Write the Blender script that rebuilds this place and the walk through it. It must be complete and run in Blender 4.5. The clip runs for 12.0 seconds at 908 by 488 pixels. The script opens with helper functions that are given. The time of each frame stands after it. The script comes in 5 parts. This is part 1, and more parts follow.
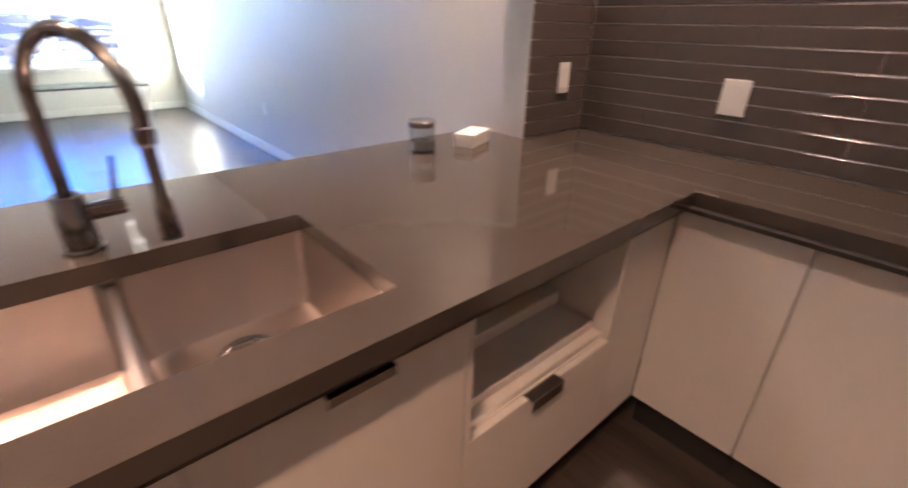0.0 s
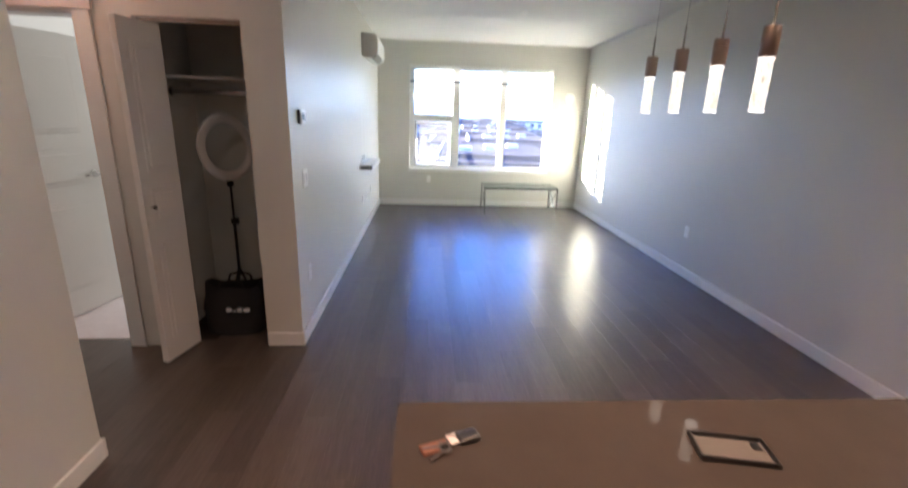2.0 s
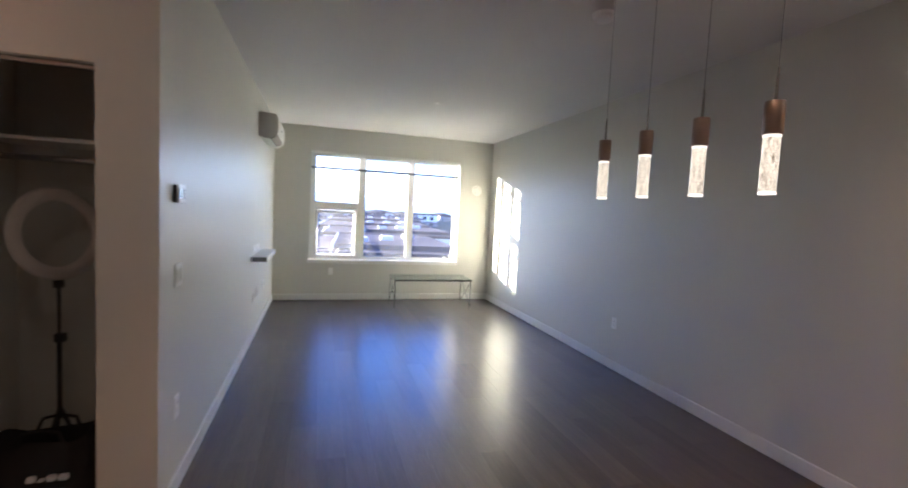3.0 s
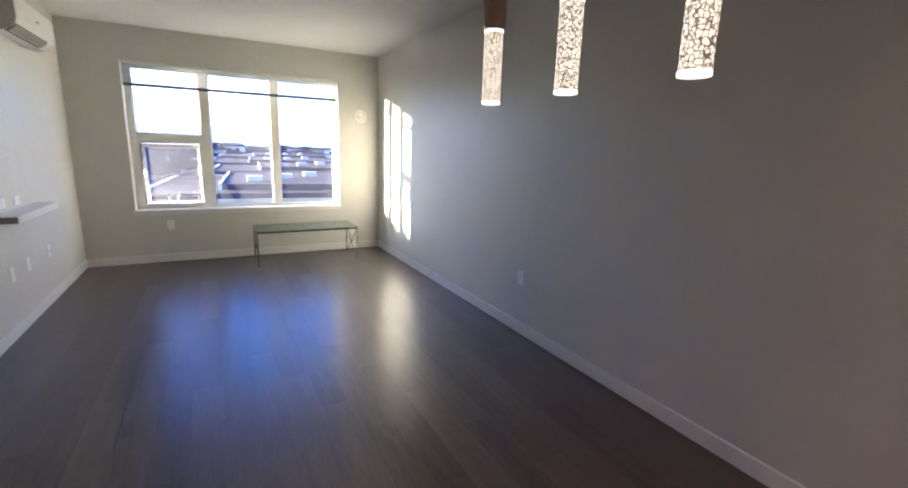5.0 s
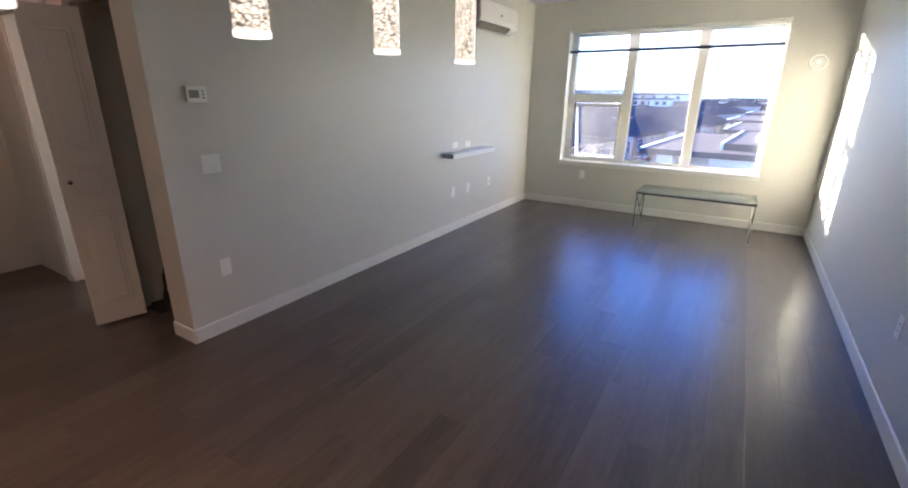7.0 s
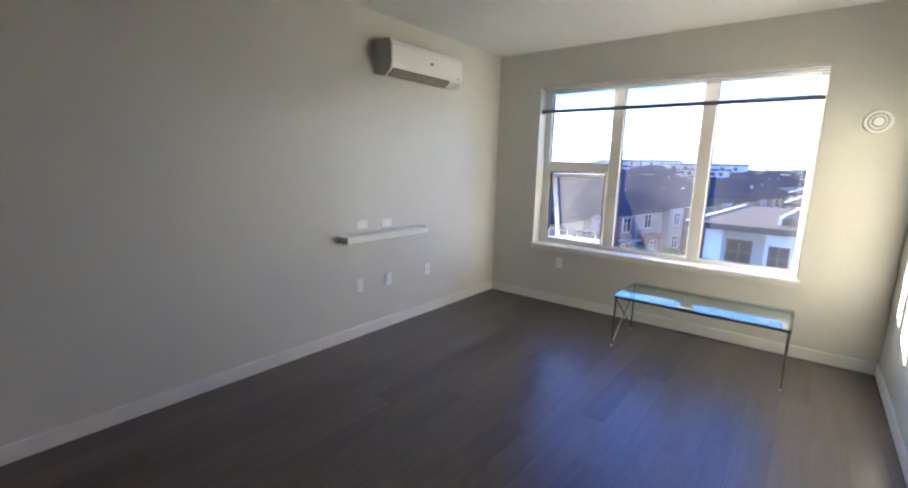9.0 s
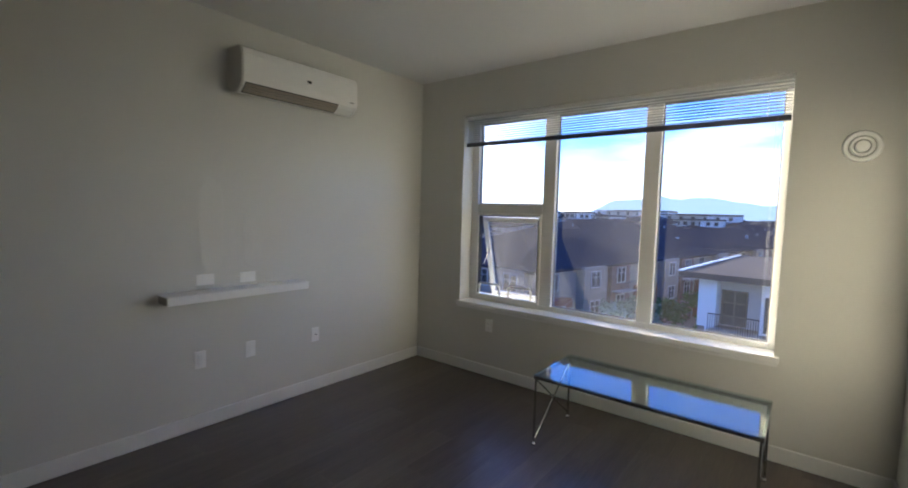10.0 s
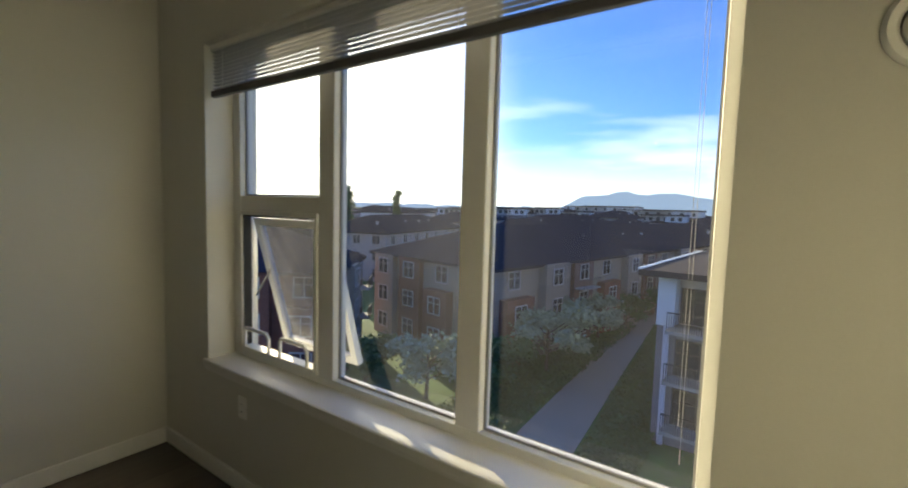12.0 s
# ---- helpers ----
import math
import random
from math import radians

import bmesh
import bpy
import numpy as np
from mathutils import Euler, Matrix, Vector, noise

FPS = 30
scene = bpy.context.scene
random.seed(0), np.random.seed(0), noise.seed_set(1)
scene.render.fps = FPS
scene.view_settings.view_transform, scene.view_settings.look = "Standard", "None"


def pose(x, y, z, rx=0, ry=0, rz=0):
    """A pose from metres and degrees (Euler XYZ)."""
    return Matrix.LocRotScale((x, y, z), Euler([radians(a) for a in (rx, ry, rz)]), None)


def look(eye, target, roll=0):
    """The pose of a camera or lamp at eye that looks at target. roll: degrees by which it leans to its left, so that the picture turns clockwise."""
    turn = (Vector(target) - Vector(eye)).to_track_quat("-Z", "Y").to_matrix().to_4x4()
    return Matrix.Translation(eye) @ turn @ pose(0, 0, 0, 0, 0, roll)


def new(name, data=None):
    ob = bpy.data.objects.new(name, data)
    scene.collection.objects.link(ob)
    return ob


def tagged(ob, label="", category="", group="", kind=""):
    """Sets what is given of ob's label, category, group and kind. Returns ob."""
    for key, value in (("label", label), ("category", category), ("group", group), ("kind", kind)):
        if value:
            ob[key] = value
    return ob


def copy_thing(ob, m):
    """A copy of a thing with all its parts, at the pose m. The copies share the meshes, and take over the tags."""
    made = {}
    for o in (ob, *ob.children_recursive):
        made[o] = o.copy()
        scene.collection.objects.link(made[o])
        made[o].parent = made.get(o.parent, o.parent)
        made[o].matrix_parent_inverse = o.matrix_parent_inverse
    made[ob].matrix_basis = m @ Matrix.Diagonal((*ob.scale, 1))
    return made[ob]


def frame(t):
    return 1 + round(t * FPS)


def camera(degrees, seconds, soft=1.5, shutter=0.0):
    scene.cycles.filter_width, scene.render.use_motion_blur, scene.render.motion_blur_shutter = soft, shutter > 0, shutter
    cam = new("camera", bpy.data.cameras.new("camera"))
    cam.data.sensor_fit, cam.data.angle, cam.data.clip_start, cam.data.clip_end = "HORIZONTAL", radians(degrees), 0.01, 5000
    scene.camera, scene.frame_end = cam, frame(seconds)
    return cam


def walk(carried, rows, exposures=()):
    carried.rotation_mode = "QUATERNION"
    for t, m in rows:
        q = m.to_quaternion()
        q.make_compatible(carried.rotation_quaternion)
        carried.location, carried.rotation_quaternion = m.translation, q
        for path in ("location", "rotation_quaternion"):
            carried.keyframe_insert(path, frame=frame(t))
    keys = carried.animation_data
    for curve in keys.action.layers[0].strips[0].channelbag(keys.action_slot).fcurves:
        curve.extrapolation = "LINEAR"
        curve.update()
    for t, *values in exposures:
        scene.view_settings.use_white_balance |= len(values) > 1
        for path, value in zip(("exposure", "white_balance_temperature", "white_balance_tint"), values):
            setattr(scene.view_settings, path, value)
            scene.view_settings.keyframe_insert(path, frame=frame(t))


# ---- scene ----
cam = camera(90.6, 12.0, soft=1.9, shutter=0.3)
PATH = [
    (0, (1.944, -3.268, 1.286), (3.128, -1.918, 0.405), 1.2),
    (0.5, (1.636, -3.233, 1.326), (2.361, -1.617, 0.396), 2.7),
    (1, (1.39, -3.144, 1.372), (1.686, -1.405, 0.43), 2.4),
    (1.5, (1.132, -2.971, 1.481), (1.248, -1.185, 0.588), 1.8),
    (2, (0.829, -2.866, 1.563), (0.959, -0.946, 1.016), 1.9),
    (2.15, (0.760, -2.845, 1.562), (0.93, -0.91, 1.178), 2.0),
    (2.5, (0.665, -2.62, 1.556), (0.983, -0.65, 1.417), 2.4),
    (3, (0.671, -2.27, 1.5), (1.251, -0.361, 1.364), 2.9),
    (3.5, (0.683, -1.976, 1.482), (1.703, -0.282, 1.181), 2.8),
    (3.7, (0.766, -1.807, 1.482), (1.922, -0.221, 1.097), 2.5),
    (5.3, (1.565, -1.327, 1.485), (2.279, 0.492, 1.063), 1.1),
    (5.5, (1.701, -1.412, 1.485), (2.094, 0.502, 1.056), 1.1),
    (6, (2.08, -1.443, 1.479), (1.845, 0.489, 1.023), 0.6),
    (6.5, (2.475, -1.414, 1.480), (1.784, 0.391, 0.966), 0.6),
    (6.7, (2.595, -1.383, 1.514), (1.735, 0.328, 0.94), 0.3),
    (8.3, (3.071, -0.23, 1.56), (1.905, 1.252, 0.894), 0.9),
    (8.5, (3.061, 0.018, 1.558), (1.886, 1.516, 0.945), 1.1),
    (9, (3.001, 0.607, 1.548), (1.782, 2.152, 1.19), 1.4),
    (9.5, (3.04, 1.22, 1.515), (1.804, 2.779, 1.311), 1.5),
    (10, (3.117, 1.832, 1.493), (1.879, 3.397, 1.35), 1.6),
    (10.5, (3.164, 2.387, 1.5), (1.941, 3.963, 1.358), 1.6),
    (11, (3.167, 2.942, 1.494), (1.962, 4.532, 1.354), 1.6),
    (11.5, (3.116, 3.435, 1.507), (1.938, 5.046, 1.37), 1.6),
    (12, (3.066, 3.956, 1.539), (1.927, 5.593, 1.38), 1.6),
]
EXPOSURES = [
    (0, 5.25, 5200, 9), (0.5, 4.9, 5150, 8), (1.5, 4.88, 5350, 9), (2.1, 4.45, 5500, 10), (2.6, 4.0, 5550, 10), (3.7, 4.1, 5650, 11), (5.3, 3.8, 5800, 12), (6.7, 4.0, 5750, 12), (8.3, 4.13, 5650, 12), (9.5, 3.0, 5750, 10), (10.5, 2.17, 5800, 9), (11.2, 1.77, 5800, 6), (12, 1.72, 7100, 0),
]
walk(cam, [(t, look(e, g, r)) for t, e, g, r in PATH], EXPOSURES)

# ---------------------------------------------------------------- light
SUN_EL, SUN_AZ = radians(8), radians(-63)      # azimuth from +y towards +x


def make_world():
    w = bpy.data.worlds.new("sky")
    scene.world = w
    w.use_nodes = True
    nt = w.node_tree
    bg = nt.nodes["Background"]
    sky = nt.nodes.new("ShaderNodeTexSky")
    sky.sky_type = 'NISHITA'
    sky.sun_disc = False
    sky.sun_elevation = SUN_EL
    sky.sun_rotation = SUN_AZ
    sky.air_density, sky.dust_density, sky.ozone_density = 1.0, 0.6, 4.0
    # pale haze along the horizon and thin streaks of cloud
    co = nt.nodes.new("ShaderNodeTexCoord")
    sep = nt.nodes.new("ShaderNodeSeparateXYZ")
    nt.links.new(co.outputs["Generated"], sep.inputs[0])
    hz = nt.nodes.new("ShaderNodeMapRange")
    hz.inputs["From Min"].default_value, hz.inputs["From Max"].default_value = 0.0, 0.15
    hz.inputs["To Min"].default_value, hz.inputs["To Max"].default_value = 0.62, 0.0
    nt.links.new(sep.outputs[2], hz.inputs[0])
    mp = nt.nodes.new("ShaderNodeMapping")
    mp.inputs["Scale"].default_value = (1.6, 1.6, 9.0)
    nt.links.new(co.outputs["Generated"], mp.inputs[0])
    nz = nt.nodes.new("ShaderNodeTexNoise")
    nz.inputs["Scale"].default_value, nz.inputs["Detail"].default_value = 2.0, 6
    nt.links.new(mp.outputs[0], nz.inputs[0])
    cr = nt.nodes.new("ShaderNodeMapRange")
    cr.inputs["From Min"].default_value, cr.inputs["From Max"].default_value = 0.50, 0.72
    cr.inputs["To Max"].default_value = 0.45
    nt.links.new(nz.outputs[0], cr.inputs[0])
    low = nt.nodes.new("ShaderNodeMapRange")
    low.inputs["From Min"].default_value, low.inputs["From Max"].default_value = 0.10, 0.28
    low.inputs["To Min"].default_value, low.inputs["To Max"].default_value = 1.0, 0.05
    nt.links.new(sep.outputs[2], low.inputs[0])
    cm = nt.nodes.new("ShaderNodeMath")
    cm.operation = 'MULTIPLY'
    nt.links.new(cr.outputs[0], cm.inputs[0])
    nt.links.new(low.outputs[0], cm.inputs[1])
    m1 = nt.nodes.new("ShaderNodeMix")
    m1.data_type = 'RGBA'
    m1.inputs[7].default_value = (4.6, 5.0, 5.5, 1)
    nt.links.new(hz.outputs[0], m1.inputs[0])
    deep = nt.nodes.new("ShaderNodeMix")
    deep.data_type, deep.blend_type = 'RGBA', 'MULTIPLY'
    deep.inputs[0].default_value = 1.0
    deep.inputs[7].default_value = (0.43, 0.55, 0.96, 1)
    nt.links.new(sky.outputs[0], deep.inputs[6])
    nt.links.new(deep.outputs[2], m1.inputs[6])
    m2 = nt.nodes.new("ShaderNodeMix")
    m2.data_type = 'RGBA'
    m2.inputs[7].default_value = (5.4, 5.6, 6.0, 1)
    nt.links.new(cm.outputs[0], m2.inputs[0])
    nt.links.new(m1.outputs[2], m2.inputs[6])
    # milky glare of thin haze around the low sun
    dt = nt.nodes.new("ShaderNodeVectorMath")
    dt.operation = 'DOT_PRODUCT'
    dt.inputs[1].default_value = (math.sin(SUN_AZ) * math.cos(SUN_EL), math.cos(SUN_AZ) * math.cos(SUN_EL), math.sin(SUN_EL))
    nt.links.new(co.outputs["Generated"], dt.inputs[0])
    au = nt.nodes.new("ShaderNodeMapRange")
    au.interpolation_type = 'SMOOTHSTEP'
    au.inputs["From Min"].default_value, au.inputs["From Max"].default_value = 0.80, 0.97
    au.inputs["To Max"].default_value = 0.9
    nt.links.new(dt.outputs["Value"], au.inputs[0])
    m3 = nt.nodes.new("ShaderNodeMix")
    m3.data_type = 'RGBA'
    m3.inputs[7].default_value = (7.6, 7.3, 6.9, 1)
    nt.links.new(au.outputs[0], m3.inputs[0])
    nt.links.new(m2.outputs[2], m3.inputs[6])
    nt.links.new(m3.outputs[2], bg.inputs[0])
    bg.inputs[1].default_value = 0.15


make_world()
sun_data = bpy.data.lights.new("sun", 'SUN')
sun_data.energy, sun_data.angle, sun_data.color = 5.0, radians(0.5), (1.0, 0.84, 0.59)
sun = new("sun", sun_data)
SUN_DIR = Vector((math.sin(SUN_AZ) * math.cos(SUN_EL), math.cos(SUN_AZ) * math.cos(SUN_EL), math.sin(SUN_EL)))
sun.matrix_world = look(SUN_DIR * 30, (0, 0, 0))

# ---------------------------------------------------------------- helpers of this scene


def mat(name, color, rough=0.5, metal=0.0, var=0.08, scale=6.0, fine=60.0, bump=0.05, coat=0.0, obj_random=0.0, stretch=(1, 1, 1), spec=0.5):
    """A procedural surface: base colour varied at two scales, rough variation and fine relief."""
    m = bpy.data.materials.new(name)
    m.use_nodes = True
    nt = m.node_tree
    b = nt.nodes["Principled BSDF"]
    co = nt.nodes.new("ShaderNodeTexCoord")
    mp = nt.nodes.new("ShaderNodeMapping")
    mp.inputs["Scale"].default_value = stretch
    nt.links.new(co.outputs["Object"], mp.inputs[0])
    n1 = nt.nodes.new("ShaderNodeTexNoise")
    n1.inputs["Scale"].default_value, n1.inputs["Detail"].default_value = scale, 4
    n2 = nt.nodes.new("ShaderNodeTexNoise")
    n2.inputs["Scale"].default_value, n2.inputs["Detail"].default_value = fine, 3
    nt.links.new(mp.outputs[0], n1.inputs[0])
    nt.links.new(mp.outputs[0], n2.inputs[0])
    add = nt.nodes.new("ShaderNodeMath")
    add.operation = 'ADD'
    nt.links.new(n1.outputs[0], add.inputs[0])
    nt.links.new(n2.outputs[0], add.inputs[1])
    last = add.outputs[0]
    if obj_random:
        info = nt.nodes.new("ShaderNodeObjectInfo")
        shift = nt.nodes.new("ShaderNodeMath")
        shift.operation = 'MULTIPLY'
        shift.inputs[1].default_value = 53.0
        nt.links.new(info.outputs["Random"], shift.inputs[0])
        nt.links.new(shift.outputs[0], mp.inputs["Location"])
        mul = nt.nodes.new("ShaderNodeMath")
        mul.operation = 'MULTIPLY_ADD'
        mul.inputs[1].default_value = obj_random
        nt.links.new(info.outputs["Random"], mul.inputs[0])
        nt.links.new(last, mul.inputs[2])
        sub = nt.nodes.new("ShaderNodeMath")
        sub.operation = 'SUBTRACT'
        nt.links.new(mul.outputs[0], sub.inputs[0])
        sub.inputs[1].default_value = obj_random / 2
        last = sub.outputs[0]
    ramp = nt.nodes.new("ShaderNodeMapRange")
    ramp.inputs["From Min"].default_value, ramp.inputs["From Max"].default_value = 0.5, 1.5
    ramp.inputs["To Min"].default_value, ramp.inputs["To Max"].default_value = 1 - var, 1 + var
    ramp.clamp = False
    nt.links.new(last, ramp.inputs[0])
    mixc = nt.nodes.new("ShaderNodeMix")
    mixc.data_type, mixc.blend_type = 'RGBA', 'MULTIPLY'
    mixc.inputs[0].default_value = 1.0
    mixc.inputs[6].default_value = (*color, 1)
    nt.links.new(ramp.outputs[0], mixc.inputs[7])
    nt.links.new(mixc.outputs[2], b.inputs["Base Color"])
    rr = nt.nodes.new("ShaderNodeMapRange")
    rr.inputs["From Min"].default_value, rr.inputs["From Max"].default_value = 0.5, 1.5
    rr.inputs["To Min"].default_value, rr.inputs["To Max"].default_value = rough * 0.88, min(1, rough * 1.12)
    nt.links.new(add.outputs[0], rr.inputs[0])
    nt.links.new(rr.outputs[0], b.inputs["Roughness"])
    b.inputs["Metallic"].default_value = metal
    b.inputs["Specular IOR Level"].default_value = spec
    b.inputs["Coat Weight"].default_value = coat
    b.inputs["Coat Roughness"].default_value = 0.12
    if bump:
        bp = nt.nodes.new("ShaderNodeBump")
        bp.inputs["Strength"].default_value, bp.inputs["Distance"].default_value = bump, 0.004
        nt.links.new(n2.outputs[0], bp.inputs["Height"])
        nt.links.new(bp.outputs[0], b.inputs["Normal"])
    return m


def glass_mat(name, color=(1, 1, 1), rough=0.0, ior=1.45, dirt=0.0):
    """Thin clear glass: clear pass-through plus a mirror layer that grows at grazing angles, with a film of dirt."""
    m = bpy.data.materials.new(name)
    m.use_nodes = True
    nt = m.node_tree
    nt.nodes.remove(nt.nodes["Principled BSDF"])
    out = nt.nodes["Material Output"]
    tr = nt.nodes.new("ShaderNodeBsdfTransparent")
    tr.inputs[0].default_value = (*color, 1)
    gl = nt.nodes.new("ShaderNodeBsdfGlossy")
    gl.inputs["Roughness"].default_value = rough
    lw = nt.nodes.new("ShaderNodeLayerWeight")
    lw.inputs[0].default_value = 0.5
    pw = nt.nodes.new("ShaderNodeMath")
    pw.operation = 'POWER'
    pw.inputs[1].default_value = 5.0
    nt.links.new(lw.outputs["Facing"], pw.inputs[0])
    f0 = ((ior - 1) / (ior + 1)) ** 2
    fr = nt.nodes.new("ShaderNodeMath")
    fr.operation = 'MULTIPLY_ADD'
    fr.inputs[1].default_value, fr.inputs[2].default_value = 1 - f0, f0
    nt.links.new(pw.outputs[0], fr.inputs[0])
    mx = nt.nodes.new("ShaderNodeMixShader")
    nt.links.new(fr.outputs[0], mx.inputs[0])
    nt.links.new(tr.outputs[0], mx.inputs[1])
    nt.links.new(gl.outputs[0], mx.inputs[2])
    last = mx.outputs[0]
    if dirt:
        co = nt.nodes.new("ShaderNodeTexCoord")
        n = nt.nodes.new("ShaderNodeTexNoise")
        n.inputs["Scale"].default_value, n.inputs["Detail"].default_value = 2.2, 5
        nt.links.new(co.outputs["Object"], n.inputs[0])
        r = nt.nodes.new("ShaderNodeMapRange")
        r.inputs["From Min"].default_value, r.inputs["From Max"].default_value = 0.10, 0.95
        r.inputs["To Max"].default_value = dirt
        nt.links.new(n.outputs[0], r.inputs[0])
        tl = nt.nodes.new("ShaderNodeBsdfTranslucent")
        tl.inputs[0].default_value = (0.8, 0.8, 0.8, 1)
        m2 = nt.nodes.new("ShaderNodeMixShader")
        nt.links.new(r.outputs[0], m2.inputs[0])
        nt.links.new(last, m2.inputs[1])
        nt.links.new(tl.outputs[0], m2.inputs[2])
        last = m2.outputs[0]
    nt.links.new(last, out.inputs[0])
    return m


def glow_mat(name, color, strength):
    m = bpy.data.materials.new(name)
    m.use_nodes = True
    b = m.node_tree.nodes["Principled BSDF"]
    b.inputs["Base Color"].default_value = (*color, 1)
    b.inputs["Emission Color"].default_value = (*color, 1)
    b.inputs["Emission Strength"].default_value = strength
    return m


def box(bm, x0, y0, z0, x1, y1, z1, bevel=0.0, seg=2):
    r = bmesh.ops.create_cube(bm, size=1)
    vs = r["verts"]
    for v in vs:
        v.co = Vector(((x0 + x1) / 2 + v.co.x * (x1 - x0), (y0 + y1) / 2 + v.co.y * (y1 - y0), (z0 + z1) / 2 + v.co.z * (z1 - z0)))
    if bevel:
        es = list({e for v in vs for e in v.link_edges})
        bmesh.ops.bevel(bm, geom=es, offset=bevel, segments=seg, affect='EDGES', profile=0.5)
    return bm


def rod(bm, a, b, r, seg=12, r2=None, caps=True):
    a, b = Vector(a), Vector(b)
    d = b - a
    m = Matrix.Translation((a + b) / 2) @ d.to_track_quat('Z', 'Y').to_matrix().to_4x4()
    bmesh.ops.create_cone(bm, cap_ends=caps, segments=seg, radius1=r, radius2=r if r2 is None else r2, depth=d.length, matrix=m)
    return bm


def lathe(bm, profile, seg=24, m=None):
    """Spins (radius, z) pairs about z."""
    m = m or Matrix()
    rings = []
    for r, z in profile:
        rings.append([bm.verts.new(m @ Vector((r * math.cos(k * math.tau / seg), r * math.sin(k * math.tau / seg), z))) for k in range(seg)])
    for p, q in zip(rings, rings[1:]):
        for k in range(seg):
            bm.faces.new((p[k], p[(k + 1) % seg], q[(k + 1) % seg], q[k]))
    for ring, rev in ((rings[0], True), (rings[-1], False)):
        try:
            bm.faces.new(ring[::-1] if rev else ring)
        except ValueError:
            pass
    return bm


def tube(bm, pts, r, seg=10):
    """A round tube along points."""
    pts = [Vector(p) for p in pts]
    rings, up = [], None
    for i, p in enumerate(pts):
        d = (pts[min(i + 1, len(pts) - 1)] - pts[max(i - 1, 0)]).normalized()
        if up is None:
            up = Vector((0, 0, 1)) if abs(d.z) < 0.9 else Vector((1, 0, 0))
        side = d.cross(up).normalized()
        up = side.cross(d).normalized()
        rr = r[i] if isinstance(r, (list, tuple)) else r
        rings.append([bm.verts.new(p + rr * (math.cos(k * math.tau / seg) * side + math.sin(k * math.tau / seg) * up)) for k in range(seg)])
    for a, b in zip(rings, rings[1:]):
        for k in range(seg):
            bm.faces.new((a[k], a[(k + 1) % seg], b[(k + 1) % seg], b[k]))
    bm.faces.new(rings[0][::-1])
    bm.faces.new(rings[-1])
    return bm


def B():
    return bmesh.new()


def part(name, bm, material, parent=None, label="", smooth=False):
    me = bpy.data.meshes.new(name)
    bmesh.ops.recalc_face_normals(bm, faces=bm.faces)
    bm.to_mesh(me)
    bm.free()
    me.materials.append(material)
    for p in me.polygons:
        p.use_smooth = smooth
    if smooth:
        me.set_sharp_from_angle(angle=radians(35))
    ob = new(name, me)
    if parent:
        ob.parent = parent
    if label:
        ob["label"] = label
    return ob


def shared(name, me, parent, m):
    ob = new(name, me)
    ob.parent = parent
    ob.matrix_basis = m
    return ob


def mesh_of(bm, material, name):
    me = bpy.data.meshes.new(name)
    bmesh.ops.recalc_face_normals(bm, faces=bm.faces)
    bm.to_mesh(me)
    bm.free()
    me.materials.append(material)
    return me


def thing(name, label, category, at=(0, 0, 0), rz=0, group="", kind=""):
    ob = new(name)
    ob.empty_display_size = 0.1
    ob.matrix_basis = pose(*at, 0, 0, rz)
    return tagged(ob, label, category, group, kind)


def structure(name, bm, material, label, category, parent=None):
    ob = part(name, bm, material, parent)
    return tagged(ob, label, category, "", "structure")


# ---------------------------------------------------------------- materials
WALL = mat("wall_paint", (0.63, 0.625, 0.58), 0.42, var=0.025, scale=1.3, fine=140, bump=0.08)
CEIL = mat("ceiling_paint", (0.74, 0.74, 0.73), 0.8, var=0.03, scale=1.5, fine=90, bump=0.2)
TRIM = mat("trim_paint", (0.75, 0.75, 0.73), 0.35, var=0.03, scale=4, fine=50, bump=0.03)
FLOORWOOD = mat("grey_brown_laminate", (0.078, 0.063, 0.053), 0.45, var=0.42, scale=5.0, fine=32, bump=0.0, coat=0.65, obj_random=0.5, stretch=(4, 0.3, 1), spec=0.35)
FLOORWOOD.node_tree.nodes["Principled BSDF"].inputs["Coat Roughness"].default_value = 0.27
SUBFLOOR = mat("joint_dark", (0.02, 0.018, 0.016), 0.8)
QUARTZ = mat("grey_brown_quartz", (0.066, 0.055, 0.047), 0.06, var=0.14, scale=9, fine=320, bump=0.0, spec=0.6)
CABINET = mat("white_laminate", (0.74, 0.72, 0.68), 0.32, var=0.02, scale=2, fine=40, bump=0.02)
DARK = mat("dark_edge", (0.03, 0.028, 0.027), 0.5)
TILE = mat("brown_glazed_tile", (0.097, 0.081, 0.073), 0.22, var=0.10, scale=3, fine=30, bump=0.03, obj_random=0.5)
GROUT = mat("grout", (0.55, 0.51, 0.48), 0.9)
STEEL = mat("brushed_steel", (0.51, 0.465, 0.44), 0.33, metal=1.0, var=0.03, scale=1, fine=3, bump=0.0)
CHROME = mat("chrome", (0.48, 0.48, 0.49), 0.10, metal=1.0, var=0.02, bump=0.0)
GUNMETAL = mat("dark_polished_steel", (0.27, 0.26, 0.26), 0.14, metal=1.0, var=0.03, bump=0.0)
NICKEL = mat("brushed_nickel", (0.42, 0.40, 0.38), 0.25, metal=1.0, var=0.06, bump=0.02)
COPPER = mat("rose_bronze", (0.30, 0.22, 0.18), 0.30, metal=1.0, var=0.06, bump=0.02)
